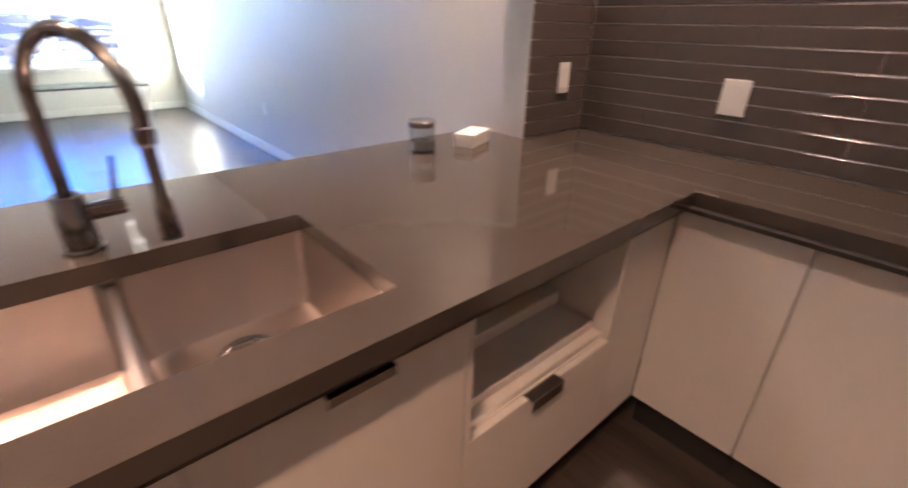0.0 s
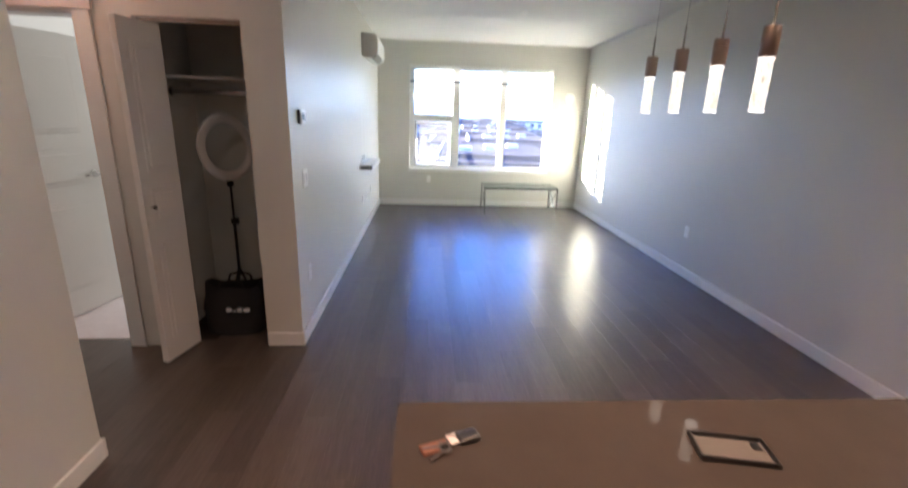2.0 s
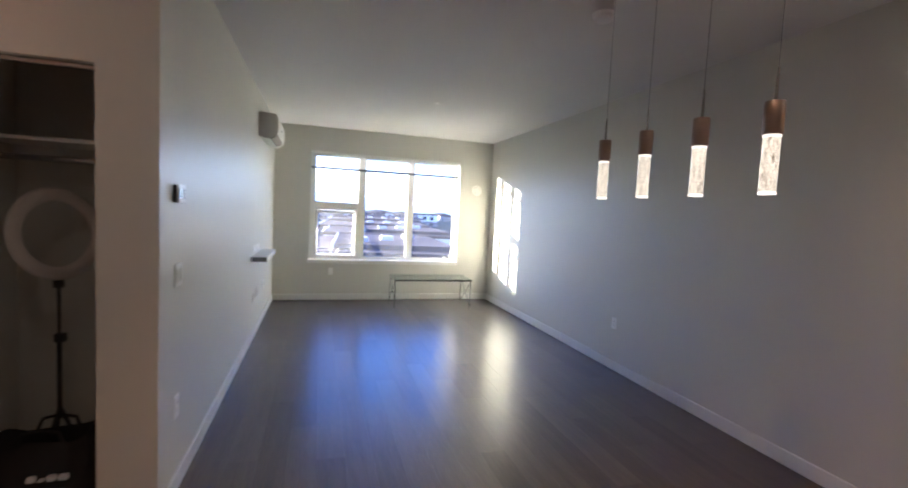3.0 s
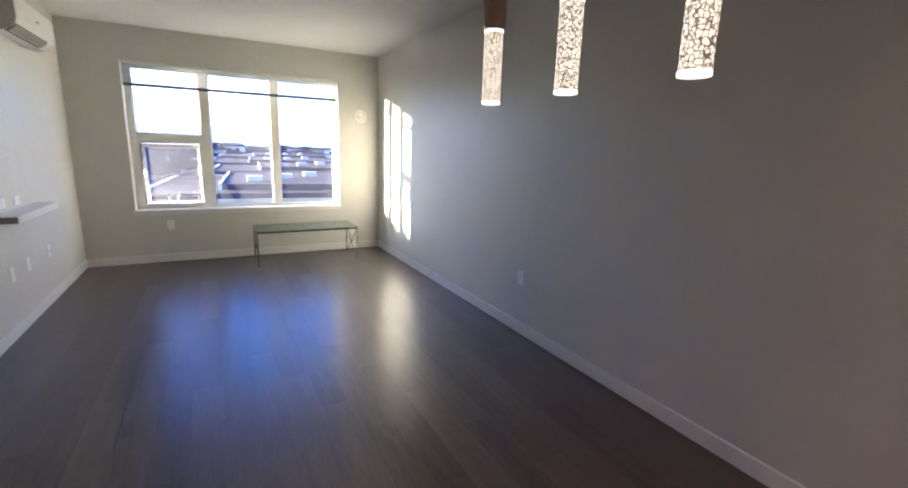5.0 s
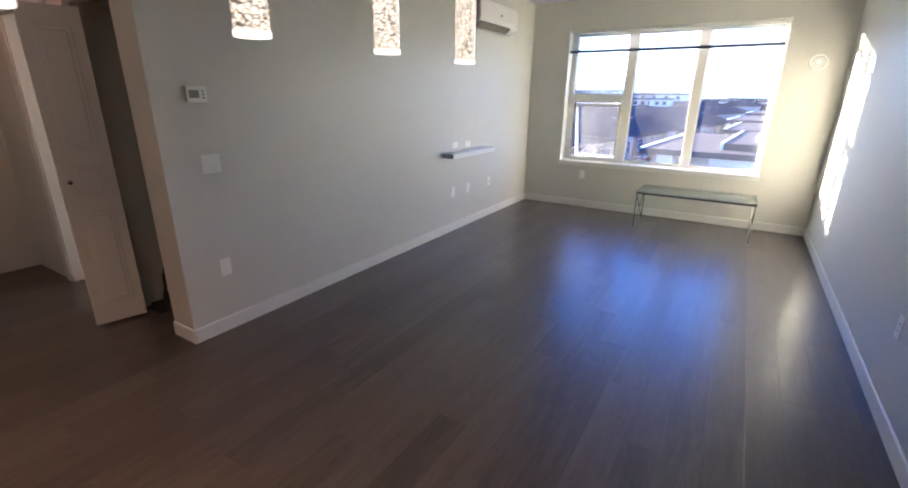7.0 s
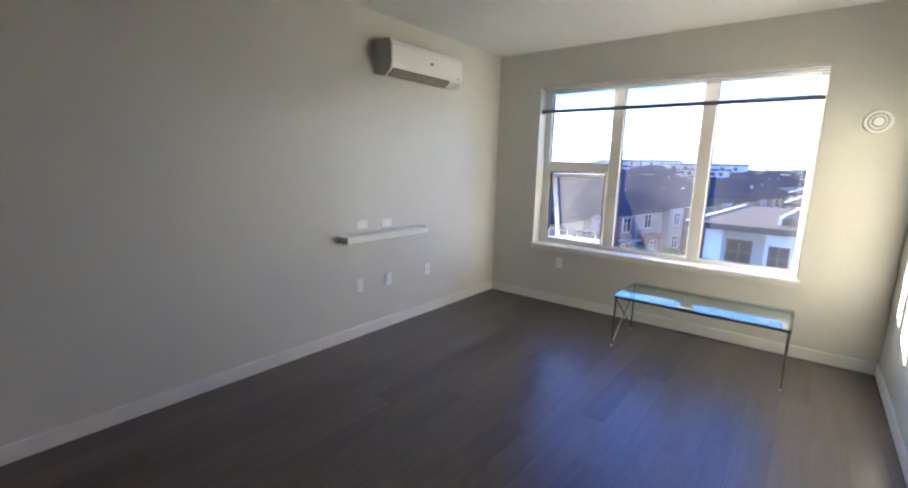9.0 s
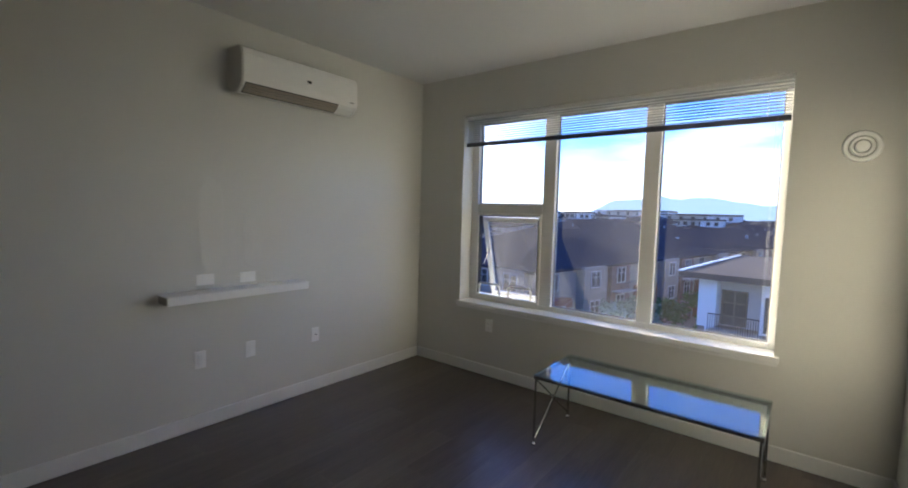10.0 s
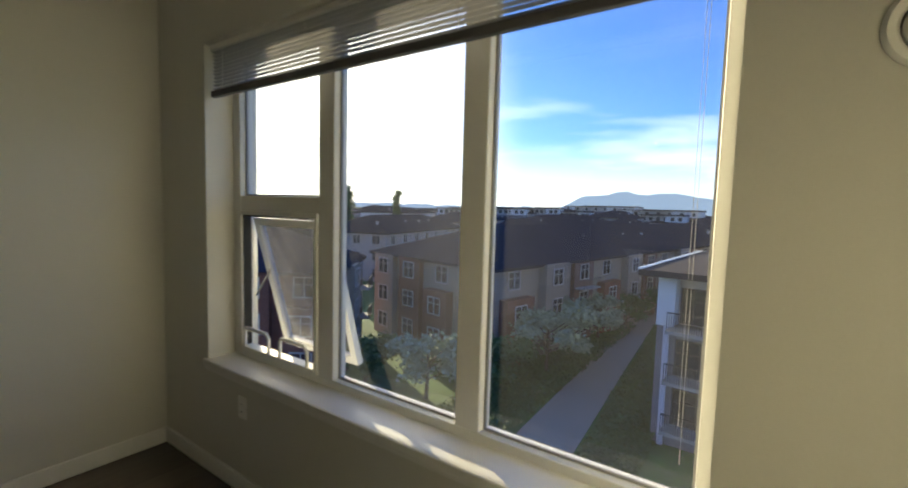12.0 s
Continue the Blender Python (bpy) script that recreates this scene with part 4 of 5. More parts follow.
def make_sink():
    s = thing("sink", "undermount stainless steel double-bowl sink", "sink", (0, 0, 0))
    zt, zb = CT0 - 0.001, 0.69
    rim = B()
    for q in ((SX0 - 0.02, SY0 - 0.02, SX1 + 0.02, SY0 - 0.001), (SX0 - 0.02, SY1 + 0.001, SX1 + 0.02, SY1 + 0.02), (SX0 - 0.02, SY0 - 0.001, SX0 - 0.001, SY1 + 0.001), (SX1 + 0.001, SY0 - 0.001, SX1 + 0.02, SY1 + 0.001)):
        box(rim, q[0], q[1], zt - 0.003, q[2], q[3], zt)
    part("rim", rim, STEEL, s)
    for x0, x1, dx, dy in ((SX0, 1.921, 1.735, -2.50), (1.943, SX1, 2.105, -2.475)):
        bm = B()
        basin(bm, x0, x1, SY0, SY1, zt, zb)
        bowl = part("bowl", bm, STEEL, s, "brushed steel bowl", True)
        part("drain", lathe(B(), [(0.056, zb + 0.0005), (0.056, zb + 0.004), (0.048, zb + 0.005), (0.042, zb + 0.002), (0.040, zb - 0.012), (0.001, zb - 0.014)], 32, Matrix.Translation((dx, dy, 0))), CHROME, bowl, "chrome strainer drain", True)
        st = B()
        rod(st, (dx, dy, zb - 0.012), (dx, dy, zb + 0.010), 0.007, 12)
        for k in range(8):
            a = k * math.tau / 8
            rod(st, (dx + 0.022 * math.cos(a), dy + 0.022 * math.sin(a), zb - 0.013), (dx + 0.022 * math.cos(a), dy + 0.022 * math.sin(a), zb - 0.006), 0.006, 8)
        part("strainer", st, NICKEL, bowl, smooth=True)
    part("divider", box(B(), 1.9215, SY0 + 0.002, zb + 0.02, 1.9425, SY1 - 0.002, zt - 0.006, 0.006), STEEL, s, "low steel divider", True)


make_sink()


def make_faucet():
    bx, by, tx, ty = 1.918, -2.30, 2.032, -2.485
    f = thing("faucet", "polished steel gooseneck pull-down kitchen faucet with a side lever", "faucet", (bx, by, CT1))
    d = Vector((tx - bx, ty - by, 0))
    R = d.length / 2
    d.normalize()
    part("base_ring", lathe(B(), [(0.031, 0), (0.031, 0.006), (0.027, 0.009), (0.001, 0.009)], 28), GUNMETAL, f, smooth=True)
    part("body", lathe(B(), [(0.026, 0.009), (0.026, 0.10), (0.023, 0.105), (0.001, 0.106)], 28), GUNMETAL, f, smooth=True)
    pts = [(0, 0, 0.10), (0, 0, 0.18), (0, 0, 0.252)]
    for k in range(1, 17):
        a = math.pi * k / 16
        q = d * (R - R * math.cos(a))
        pts.append((q.x, q.y, 0.252 + R * math.sin(a)))
    e = d * 2 * R
    pts.append((e.x, e.y, 0.235))
    part("gooseneck", tube(B(), pts, 0.0118, 14), GUNMETAL, f, smooth=True)
    sp = part("spray_head", lathe(B(), [(0.0125, 0.236), (0.0150, 0.233), (0.0150, 0.212), (0.0105, 0.206), (0.0095, 0.130), (0.0120, 0.120), (0.0150, 0.075), (0.0140, 0.066), (0.001, 0.066)], 24, Matrix.Translation((e.x, e.y, 0))), GUNMETAL, f, "polished steel spray wand", True)
    part("nozzle", lathe(B(), [(0.0145, 0.0665), (0.0145, 0.061), (0.001, 0.061)], 20, Matrix.Translation((e.x, e.y, 0))), BLACK, sp, "black nozzle")
    part("lever_hub", rod(B(), (0.022, 0, 0.068), (0.078, 0.0, 0.070), 0.016, 20), GUNMETAL, f, smooth=True)
    part("lever", tube(B(), [(0.066, 0.0, 0.080), (0.072, 0.012, 0.12), (0.078, 0.02, 0.155)], [0.006, 0.0055, 0.0045], 10), GUNMETAL, f, smooth=True)


make_faucet()


def make_units():
    fy = -2.80                    # door faces
    zb, zt = 0.15, 0.858

    def unit(x0, x1, label, doors, name="base_cabinet"):
        u = thing(name, label, "cabinet", (x0, fy, 0), group="kitchen base cabinets")
        w = x1 - x0
        bd = B()
        box(bd, 0.001, 0.02, zb, 0.018, 0.50, zt)
        box(bd, w - 0.018, 0.02, zb, w - 0.001, 0.50, zt)
        box(bd, 0.018, 0.02, zb, w - 0.018, 0.50, zb + 0.018)
        box(bd, 0.018, 0.485, zb + 0.018, w - 0.018, 0.50, zt)
        part("carcass", bd, CABINET, u)
        part("toe_kick", box(B(), 0.0, 0.06, 0.0, w, 0.075, zb), DARK, u, "dark recessed toe kick")
        for a, b in doors:
            dr = part("door", box(B(), a + 0.0007, 0, zb, b - 0.0007, 0.019, zt - 0.02, 0.0015), CABINET, u, "flat white door")
            c = (a + b) / 2
            h = B()
            box(h, c - 0.055, -0.032, zt - 0.022, c + 0.055, 0.015, zt - 0.0185, 0.001)
            box(h, c - 0.055, -0.0345, zt - 0.036, c + 0.055, -0.0315, zt - 0.0185, 0.001)
            part("edge_pull", h, NICKEL, dr, "satin metal edge pull")
        return u
    unit(0.80, 1.49, "white flat-front base cabinet at the open end of the counter", ((0, 0.345), (0.345, 0.69)))
    unit(1.49, 2.39, "white flat-front sink cabinet with two doors", ((0, 0.45), (0.45, 0.90)))
    # unit with an open niche over one deep drawer
    u = thing("drawer_cabinet", "white cabinet with an open appliance niche above a drawer", "cabinet", (2.39, fy, 0), group="kitchen base cabinets")
    w = 0.57
    for a0, a1 in ((0.001, 0.020), (w - 0.030, w - 0.0005)):
        sd_ = B()
        box(sd_, a0, 0.0195, zb, a1, 0.50, 0.5042)
        box(sd_, a0, 0.0, 0.5042, a1, 0.50, zt)
        bmesh.ops.remove_doubles(sd_, verts=sd_.verts, dist=0.0003)
        part("side_panel", sd_, CABINET, u)
    part("bottom_panel", box(B(), 0.020, 0.02, zb, w - 0.030, 0.50, zb + 0.018), CABINET, u)
    part("niche_floor", box(B(), 0.020, 0.024, 0.505, w - 0.030, 0.49, 0.522), CABINET, u)
    part("niche_top", box(B(), 0.020, 0.02, 0.815, w - 0.030, 0.49, 0.835), CABINET, u)
    # back darker than the white carcass: recess shade put into its colour
    part("niche_back", box(B(), 0.020, 0.30, 0.522, w - 0.030, 0.312, 0.815), NICHEBACK, u, "grey-brown niche back, darkened as the recess shade")
    part("tray", box(B(), 0.030, 0.05, 0.5225, w - 0.040, 0.29, 0.55, 0.003), CABINET, u, "white tray in the niche")
    part("tray_lip", box(B(), 0.030, 0.17, 0.5505, w - 0.040, 0.29, 0.59, 0.003), CABINET, u)
    part("latch", box(B(), w - 0.062, 0.16, 0.775, w - 0.0305, 0.185, 0.79), BLACK, u, "small dark latch")
    part("toe_kick", box(B(), 0.0, 0.06, 0.0, w, 0.075, zb), DARK, u, "dark recessed toe kick")
    dr = part("drawer_front", box(B(), 0.0015, 0, zb, w - 0.0015, 0.019, 0.502, 0.0015), CABINET, u, "flat white drawer front")
    h = B()
    box(h, 0.205, -0.013, 0.5025, 0.320, 0.016, 0.506, 0.001)
    box(h, 0.205, -0.016, 0.470, 0.320, -0.013, 0.506, 0.001)
    part("edge_pull", h, NICKEL, dr, "satin metal edge pull")
    part("drawer_rim", box(B(), 0.021, 0.0195, 0.45, w - 0.031, 0.034, 0.504), CABINET, dr)
    # corner filler and the run along the tiled wall
    cf = thing("corner_panel", "white filler panel in the cabinet corner", "panel", (2.96, fy, 0))
    part("panel", box(B(), 0.001, 0.0, zb, 0.22, 0.019, zt), CABINET, cf)
    part("toe_kick", box(B(), 0.0, 0.06, 0.0, 0.28, 0.075, zb), DARK, cf)
    fx = 3.18
    for y0, y1, lb in ((-3.12, -2.802, "narrow white flat cabinet front below the tiled wall"), (-3.62, -3.123, "white flat cabinet front below the tiled wall"), (-4.0, -3.623, "white flat cabinet front below the tiled wall")):
        u = thing("base_cabinet", lb, "cabinet", (fx, y0, 0), group="kitchen base cabinets")
        L = y1 - y0
        part("carcass", box(B(), 0.0195, 0.0, zb, WX - fx - 0.002, L, zt), CABINET, u)
        part("door", box(B(), 0, 0.0007, zb, 0.019, L - 0.0007, zt - 0.02, 0.0015), CABINET, u, "flat white door")
        part("toe_kick", box(B(), 0.06, 0.0, 0.0, 0.075, L, zb), DARK, u, "dark recessed toe kick")
    bp = thing("back_panel", "white back panel of the counter on the living room side", "panel", (0, 0, 0))
    part("panel", box(B(), 0.80, -2.29, 0.0, WING_X, -2.265, CT0 - 0.001), CABINET, bp)
    part("end_panel", box(B(), 0.78, -2.80, 0.0, 0.799, -2.265, CT0 - 0.001), CABINET, bp)


make_units()


def make_tiles(y0, y1, along_east, host):
    """Long glazed tiles in offset rows; a child of its wall each."""
    h, L, g = 0.0508, 0.60, 0.0042
    for r in range(13):
        z = CT1 + 0.004 + r * (h + g)
        off = (r % 2) * L / 2
        p = y0 - off
        while p < y1:
            a, b = max(p, y0), min(p + L - 0.0005, y1)
            if b - a > 0.02:
                key = round(b - a, 4)
                if (key, along_east) not in TILE_MESH:
                    bm = B()
                    w = b - a
                    if along_east:
                        box(bm, -0.0045, 0, 0, 0, w, h, 0.0012, 1)
                    else:
                        box(bm, 0, -0.0045, 0, w, 0, h, 0.0012, 1)
                    TILE_MESH[(key, along_east)] = mesh_of(bm, TILE, "tile")
                tilt = random.uniform(-0.25, 0.25)
                if along_east:
                    shared("tile", TILE_MESH[(key, True)], host, pose(WX - 0.0025, a, z, 0, tilt, tilt * 0.4))
                else:
                    shared("tile", TILE_MESH[(key, False)], host, pose(a, WING_Y - 0.0025, z, tilt, 0, tilt * 0.4))
            p += L


TILE_MESH = {}
bs = structure("backsplash_east", box(B(), WX - 0.0045, -3.95, CT1, WX - 0.0002, WING_Y - 0.001, 1.62), GROUT, "brown long-format glazed tile backsplash with pale grout lines", "backsplash")
make_tiles(-3.95, WING_Y - 0.0075, True, bs)
bs2 = structure("backsplash_return", box(B(), WING_X + 0.002, WING_Y - 0.0045, CT1, WX - 0.005, WING_Y - 0.0002, 1.62), GROUT, "brown tiles on the short return wall", "backsplash")
make_tiles(WING_X + 0.004, WX - 0.0078, False, bs2)
plate("wall_outlet", "white outlet plate on the brown tiles", "outlet", pose(WX - 0.0105, -2.735, 1.094, 0, 0, 90), 0.080, 0.108, "decora")
plate("wall_outlet", "white outlet plate on the tiled return wall", "outlet", pose(3.415, WING_Y - 0.0105, 1.112, 0, 0, 180), 0.062, 0.108, "decora")

# ---------------------------------------------------------------- small things on the worktop
j = thing("glass_jar", "small clear glass jar with a steel lid on the worktop", "jar", (2.822, -2.10, CT1))
part("glass", lathe(B(), [(0.001, 0.001), (0.038, 0.001), (0.042, 0.006), (0.042, 0.072), (0.038, 0.078), (0.036, 0.078), (0.039, 0.070), (0.039, 0.007), (0.001, 0.006)], 28), JARGLASS, j, smooth=True)
part("lid", lathe(B(), [(0.043, 0.079), (0.044, 0.081), (0.044, 0.094), (0.040, 0.099), (0.001, 0.100)], 28), NICKEL, j, "brushed steel lid", True)
part("contents", lathe(B(), [(0.001, 0.007), (0.036, 0.007), (0.036, 0.035), (0.001, 0.037)], 24), GREYPLASTIC, j, "grey contents")
wb = thing("white_box", "small flat white cardboard box on the worktop", "box", (3.02, -2.125, CT1), 22)
part("tray", box(B(), -0.068, -0.035, 0, 0.068, 0.035, 0.026, 0.002), PAPER, wb)
part("lid", box(B(), -0.071, -0.038, 0.0262, 0.071, 0.038, 0.045, 0.002), PAPER, wb)
pc = thing("phone_case", "black phone case lying open side up on the worktop", "phone case", (1.475, -2.118, CT1), -11)
rimb = B()
hw, hh = 0.076, 0.041
for q in ((-hw, -hh, hw, -hh + 0.006), (-hw, hh - 0.006, hw, hh), (-hw, -hh + 0.006, -hw + 0.006, hh - 0.006), (hw - 0.006, -hh + 0.006, hw, hh - 0.006)):
    box(rimb, q[0], q[1], 0.0, q[2], q[3], 0.011, 0.0015)
part("rim", rimb, BLACK, pc)
part("back", box(B(), -hw + 0.006, -hh + 0.006, 0.0005, hw - 0.006, hh - 0.006, 0.0025), CASECLEAR, pc, "glossy translucent back")
part("camera_hole", box(B(), 0.045, 0.008, 0.0026, 0.064, 0.030, 0.0045, 0.001), BLACK, pc)
ks = thing("key_set", "keys with a brown leather fob and black car key", "keys", (0.885, -2.088, CT1), 22)
part("leather_fob", box(B(), -0.062, -0.014, 0.0, -0.002, 0.014, 0.007, 0.003), LEATHER, ks, "brown leather fob")
part("car_key", box(B(), 0.018, -0.017, 0.0, 0.068, 0.016, 0.014, 0.006), BLACK, ks, "black car key")
part("key_tag", box(B(), 0.0, -0.010, 0.0072, 0.028, 0.018, 0.0095, 0.001), PAPER, ks, "white key tag")
rg = B()
tube(rg, [(0.006 + 0.012 * math.cos(a), 0.012 * math.sin(a), 0.009 + 0.003 * math.sin(a)) for a in [k * math.tau / 16 for k in range(17)]], 0.0014, 6)
part("key_ring", rg, CHROME, ks, smooth=True)
for a, off in ((200, 0.0), (168, 0.003)):
    kb = B()
    c, s = math.cos(radians(a)), math.sin(radians(a))
    rod(kb, (0.004 + 0.02 * c, 0.02 * s - 0.012, 0.0075), (0.004 + 0.02 * c, 0.02 * s - 0.012, 0.0095), 0.011, 14)
    rod(kb, (0.004 + 0.025 * c, 0.025 * s - 0.012, 0.0085), (0.004 + 0.065 * c, 0.065 * s - 0.012, 0.0085), 0.0028, 6)
    part("key", kb, NICKEL, ks)
# ---------------------------------------------------------------- outside, five storeys below and beyond
GZ = -12.0
bm = B()
vs = [bm.verts.new(p) for p in ((-4500, -4500, GZ), (4500, -4500, GZ), (4500, 4700, GZ), (-4500, 4700, GZ))]
bm.faces.new(vs)
structure("ground", bm, GRASS, "rough green lawns and planting down to the horizon", "ground")
bm = B()
v = [bm.verts.new(p) for p in ((-8.2, 20, GZ + 0.03), (-4.4, 20, GZ + 0.03), (-6.3, 45, GZ + 0.03), (-7.3, 60, GZ + 0.03), (-5.6, 130, GZ + 0.03), (-8.4, 130, GZ + 0.03), (-9.9, 60, GZ + 0.03), (-9.4, 45, GZ + 0.03))]
bm.faces.new((v[0], v[1], v[2], v[7]))
bm.faces.new((v[7], v[2], v[3], v[6]))
bm.faces.new((v[6], v[3], v[4], v[5]))
structure("road", bm, ASPHALT, "grey paved lane between the buildings", "road")
bm = B()
box(bm, -3.6, WY + WT, GZ, WX + 3.5, WY + WT + 0.25, -0.4)
structure("facade_below", bm, BRICK, "brick outer wall of the flat's own building", "wall")


def win_mesh(w, h, sashes):
    """One welded window frame: rim, mullions and a bar across."""
    t, bar = 0.09, h * 0.62
    xs = [0, t] + [w * k / sashes + d for k in range(1, sashes) for d in (-0.04, 0.04)] + [w - t, w]
    zs = [0, t, bar, bar + 0.06, h - t, h]
    bm = B()
    v = {(i, j, k): bm.verts.new((x, y, z)) for i, x in enumerate(xs) for j, z in enumerate(zs) for k, y in enumerate((-0.06, 0.02))}
    nx, nz = len(xs) - 1, len(zs) - 1

    def solid(i, j):
        return 0 <= i < nx and 0 <= j < nz and (i % 2 == 0 or j % 2 == 0)
    for i in range(nx):
        for j in range(nz):
            if not solid(i, j):
                continue
            bm.faces.new((v[i, j, 0], v[i + 1, j, 0], v[i + 1, j + 1, 0], v[i, j + 1, 0]))
            bm.faces.new((v[i, j, 1], v[i, j + 1, 1], v[i + 1, j + 1, 1], v[i + 1, j, 1]))
            for di, dj, a, b in ((-1, 0, (i, j), (i, j + 1)), (1, 0, (i + 1, j), (i + 1, j + 1)), (0, -1, (i, j), (i + 1, j)), (0, 1, (i, j + 1), (i + 1, j + 1))):
                if not solid(i + di, j + dj):
                    bm.faces.new((v[a + (0,)], v[b + (0,)], v[b + (1,)], v[a + (1,)]))
    return bm


WIN_F, WIN_P = {}, {}


def add_window(b, m, w, h, sashes, frame_mat, tag):
    key = (round(w, 2), round(h, 2), sashes, tag)
    if key not in WIN_F:
        WIN_F[key] = mesh_of(win_mesh(w, h, sashes), frame_mat, "window")
        WIN_P[key] = mesh_of(box(B(), 0.08, 0.0, 0.08, w - 0.08, 0.015, h - 0.08), FARGLASS, "pane")
    o = shared("window", WIN_F[key], b, m)
    shared("pane", WIN_P[key], o, Matrix())


def hip_roof(bm, x0, x1, y0, y1, z, rise, over=0.6):
    x0, x1, y0, y1 = x0 - over, x1 + over, y0 - over, y1 + over
    hw = min(x1 - x0, y1 - y0) / 2
    cx, cy = (x0 + x1) / 2, (y0 + y1) / 2
    if (y1 - y0) >= (x1 - x0):
        r = [(cx, y0 + hw, z + rise), (cx, y1 - hw, z + rise)]
        e = [(x0, y0), (x1, y0), (x1, y1), (x0, y1)]
        f = [(0, 1, 4), (1, 2, 5, 4), (2, 3, 5), (3, 0, 4, 5)]
    else:
        r = [(x0 + hw, cy, z + rise), (x1 - hw, cy, z + rise)]
        e = [(x0, y0), (x1, y0), (x1, y1), (x0, y1)]
        f = [(0, 1, 5, 4), (1, 2, 5), (2, 3, 4, 5), (3, 0, 4)]
    v = [bm.verts.new((*p, z)) for p in e] + [bm.verts.new(p) for p in r]
    for q in f:
        bm.faces.new([v[i] for i in q])
    lo = [bm.verts.new((*p, z - 0.25)) for p in e]
    for i in range(4):
        bm.faces.new((v[i], v[(i + 1) % 4], lo[(i + 1) % 4], lo[i]))
    bm.faces.new(lo)


def row_house(name, label, at, rz, L, D, H, bays_l, bays_d, storeys=4, roof=3.4, far=False, wallmat=None):
    """A block with hipped roof: long side L along local y (facing +x), short side D along -x (facing -y), bays proud of the wall."""
    b = thing(name, label, "building", at, rz)
    part("wall", box(B(), -D, 0, 0, 0, L, H), wallmat or BEIGE, b)
    bm = B()
    hip_roof(bm, -D, 0, 0, L, H, roof)
    part("roof", bm, SLATE, b, "dark grey hipped roof")
    sh_ = H / storeys
    # bays along the lane side
    bw = L / bays_l
    for i in range(bays_l):
        kind = i % 3
        y = i * bw
        if not far:
            top = H if kind == 1 else H - sh_ * (0.95 if kind == 0 else 0.0)
            part("bay", box(B(), 0.0, y + bw * 0.16, 0, 0.9 if kind != 2 else 0.45, y + bw * 0.84, top - 0.05), (BRICK, BEIGE, BRICKDARK)[kind], b, "projecting brick bay" if kind != 1 else "projecting beige bay")
        px = 0.9 if kind != 2 else 0.45
        for s in range(storeys):
            z = s * sh_ + 0.75
            xo = 0.0 if far else (px if z + 1.7 < (H if kind != 0 else H - sh_ * 0.95) else 0.0)
            add_window(b, pose(xo, y + bw * 0.5 - 0.85, z, 0, 0, 90), 1.7, 1.65, 2, WINFRAME, "w")
            if not far and kind == 2 and s > 0:
                bal = part("balcony", box(B(), 0.45, y + bw * 0.2, s * sh_ - 0.12, 1.5, y + bw * 0.8, s * sh_), CONCRETE, b)
                rl = B()
                box(rl, 1.44, y + bw * 0.2, s * sh_ + 0.95, 1.50, y + bw * 0.8, s * sh_ + 1.02)
                for k in range(8):
                    yy = y + bw * (0.2 + 0.6 * k / 7)
                    box(rl, 1.45, yy - 0.02, s * sh_, 1.49, yy + 0.02, s * sh_ + 0.95)
                part("railing", rl, RAILDARK, bal, "dark metal railing")
    dw = D / bays_d
    for i in range(bays_d):
        x = -D + i * dw
        kind = (i + 1) % 3
        if not far:
            part("bay", box(B(), x + dw * 0.12, -0.6 if kind else -0.9, 0, x + dw * 0.88, 0.0, H - (sh_ * 0.95 if kind == 0 else 0.05)), (BRICK, BEIGE, BRICK)[kind], b)
        for s in range(storeys):
            z = s * sh_ + 0.75
            py = 0.0 if far else ((-0.6 if kind else -0.9) if (kind or s < storeys - 1) else 0.0)
            add_window(b, pose(x + dw * 0.5 - 0.85, py, z, 0, 0, 0), 1.7, 1.65, 2, WINFRAME, "w")
    for k in range(6 if far else 14):
        vx, vy = -D * random.uniform(0.18, 0.38), L * (0.08 + (0.15 if far else 0.064) * k)
        part("roof_vent", box(B(), vx - 0.2, vy - 0.2, H + roof * 0.4, vx + 0.2, vy + 0.2, H + roof * 0.4 + 0.75, 0.03, 1), CONCRETE, b)
    return b


row_house("apartment_building", "long brick and beige apartment block with a dark hipped roof", (-15.4, 36.4, GZ), -11.0, 84, 17, 8.6, 15, 4, 3, 3.2)
# depth extended westwards out of view, to block low sun from the lawn
row_house("apartment_building", "brick apartment wing with a dark hipped roof", (-24.0, 26.5, GZ), 36.0, 11.5, 36, 8.4, 3, 9, 3, 3.0, False, BRICK)
far_blocks = ((-26, 150, 10, 46, 17, 9.0), (-62, 160, -12, 50, 17, 9.2), (28, 150, -8, 46, 17, 9.2), (-86, 258, 6, 70, 20, 10.5), (-10, 262, -6, 70, 20, 9.8), (34, 270, 4, 70, 20, 9.6), (-150, 260, 14, 80, 22, 11.0), (-46, 330, 0, 80, 22, 10.5), (60, 340, 0, 90, 22, 10.5), (-200, 220, 30, 70, 22, 11.0), (-52, 62, 14, 40, 16, 8.8), (-42, 112, -6, 52, 18, 9.2), (-70, 120, 20, 60, 18, 9.4), (-8, 148, -14, 50, 17, 9.0), (-40, 190, 8, 60, 20, 11.5), (12, 210, -10, 70, 20, 9.5), (-95, 210, -5, 80, 22, 12.0), (-130, 150, 25, 60, 20, 10.5))
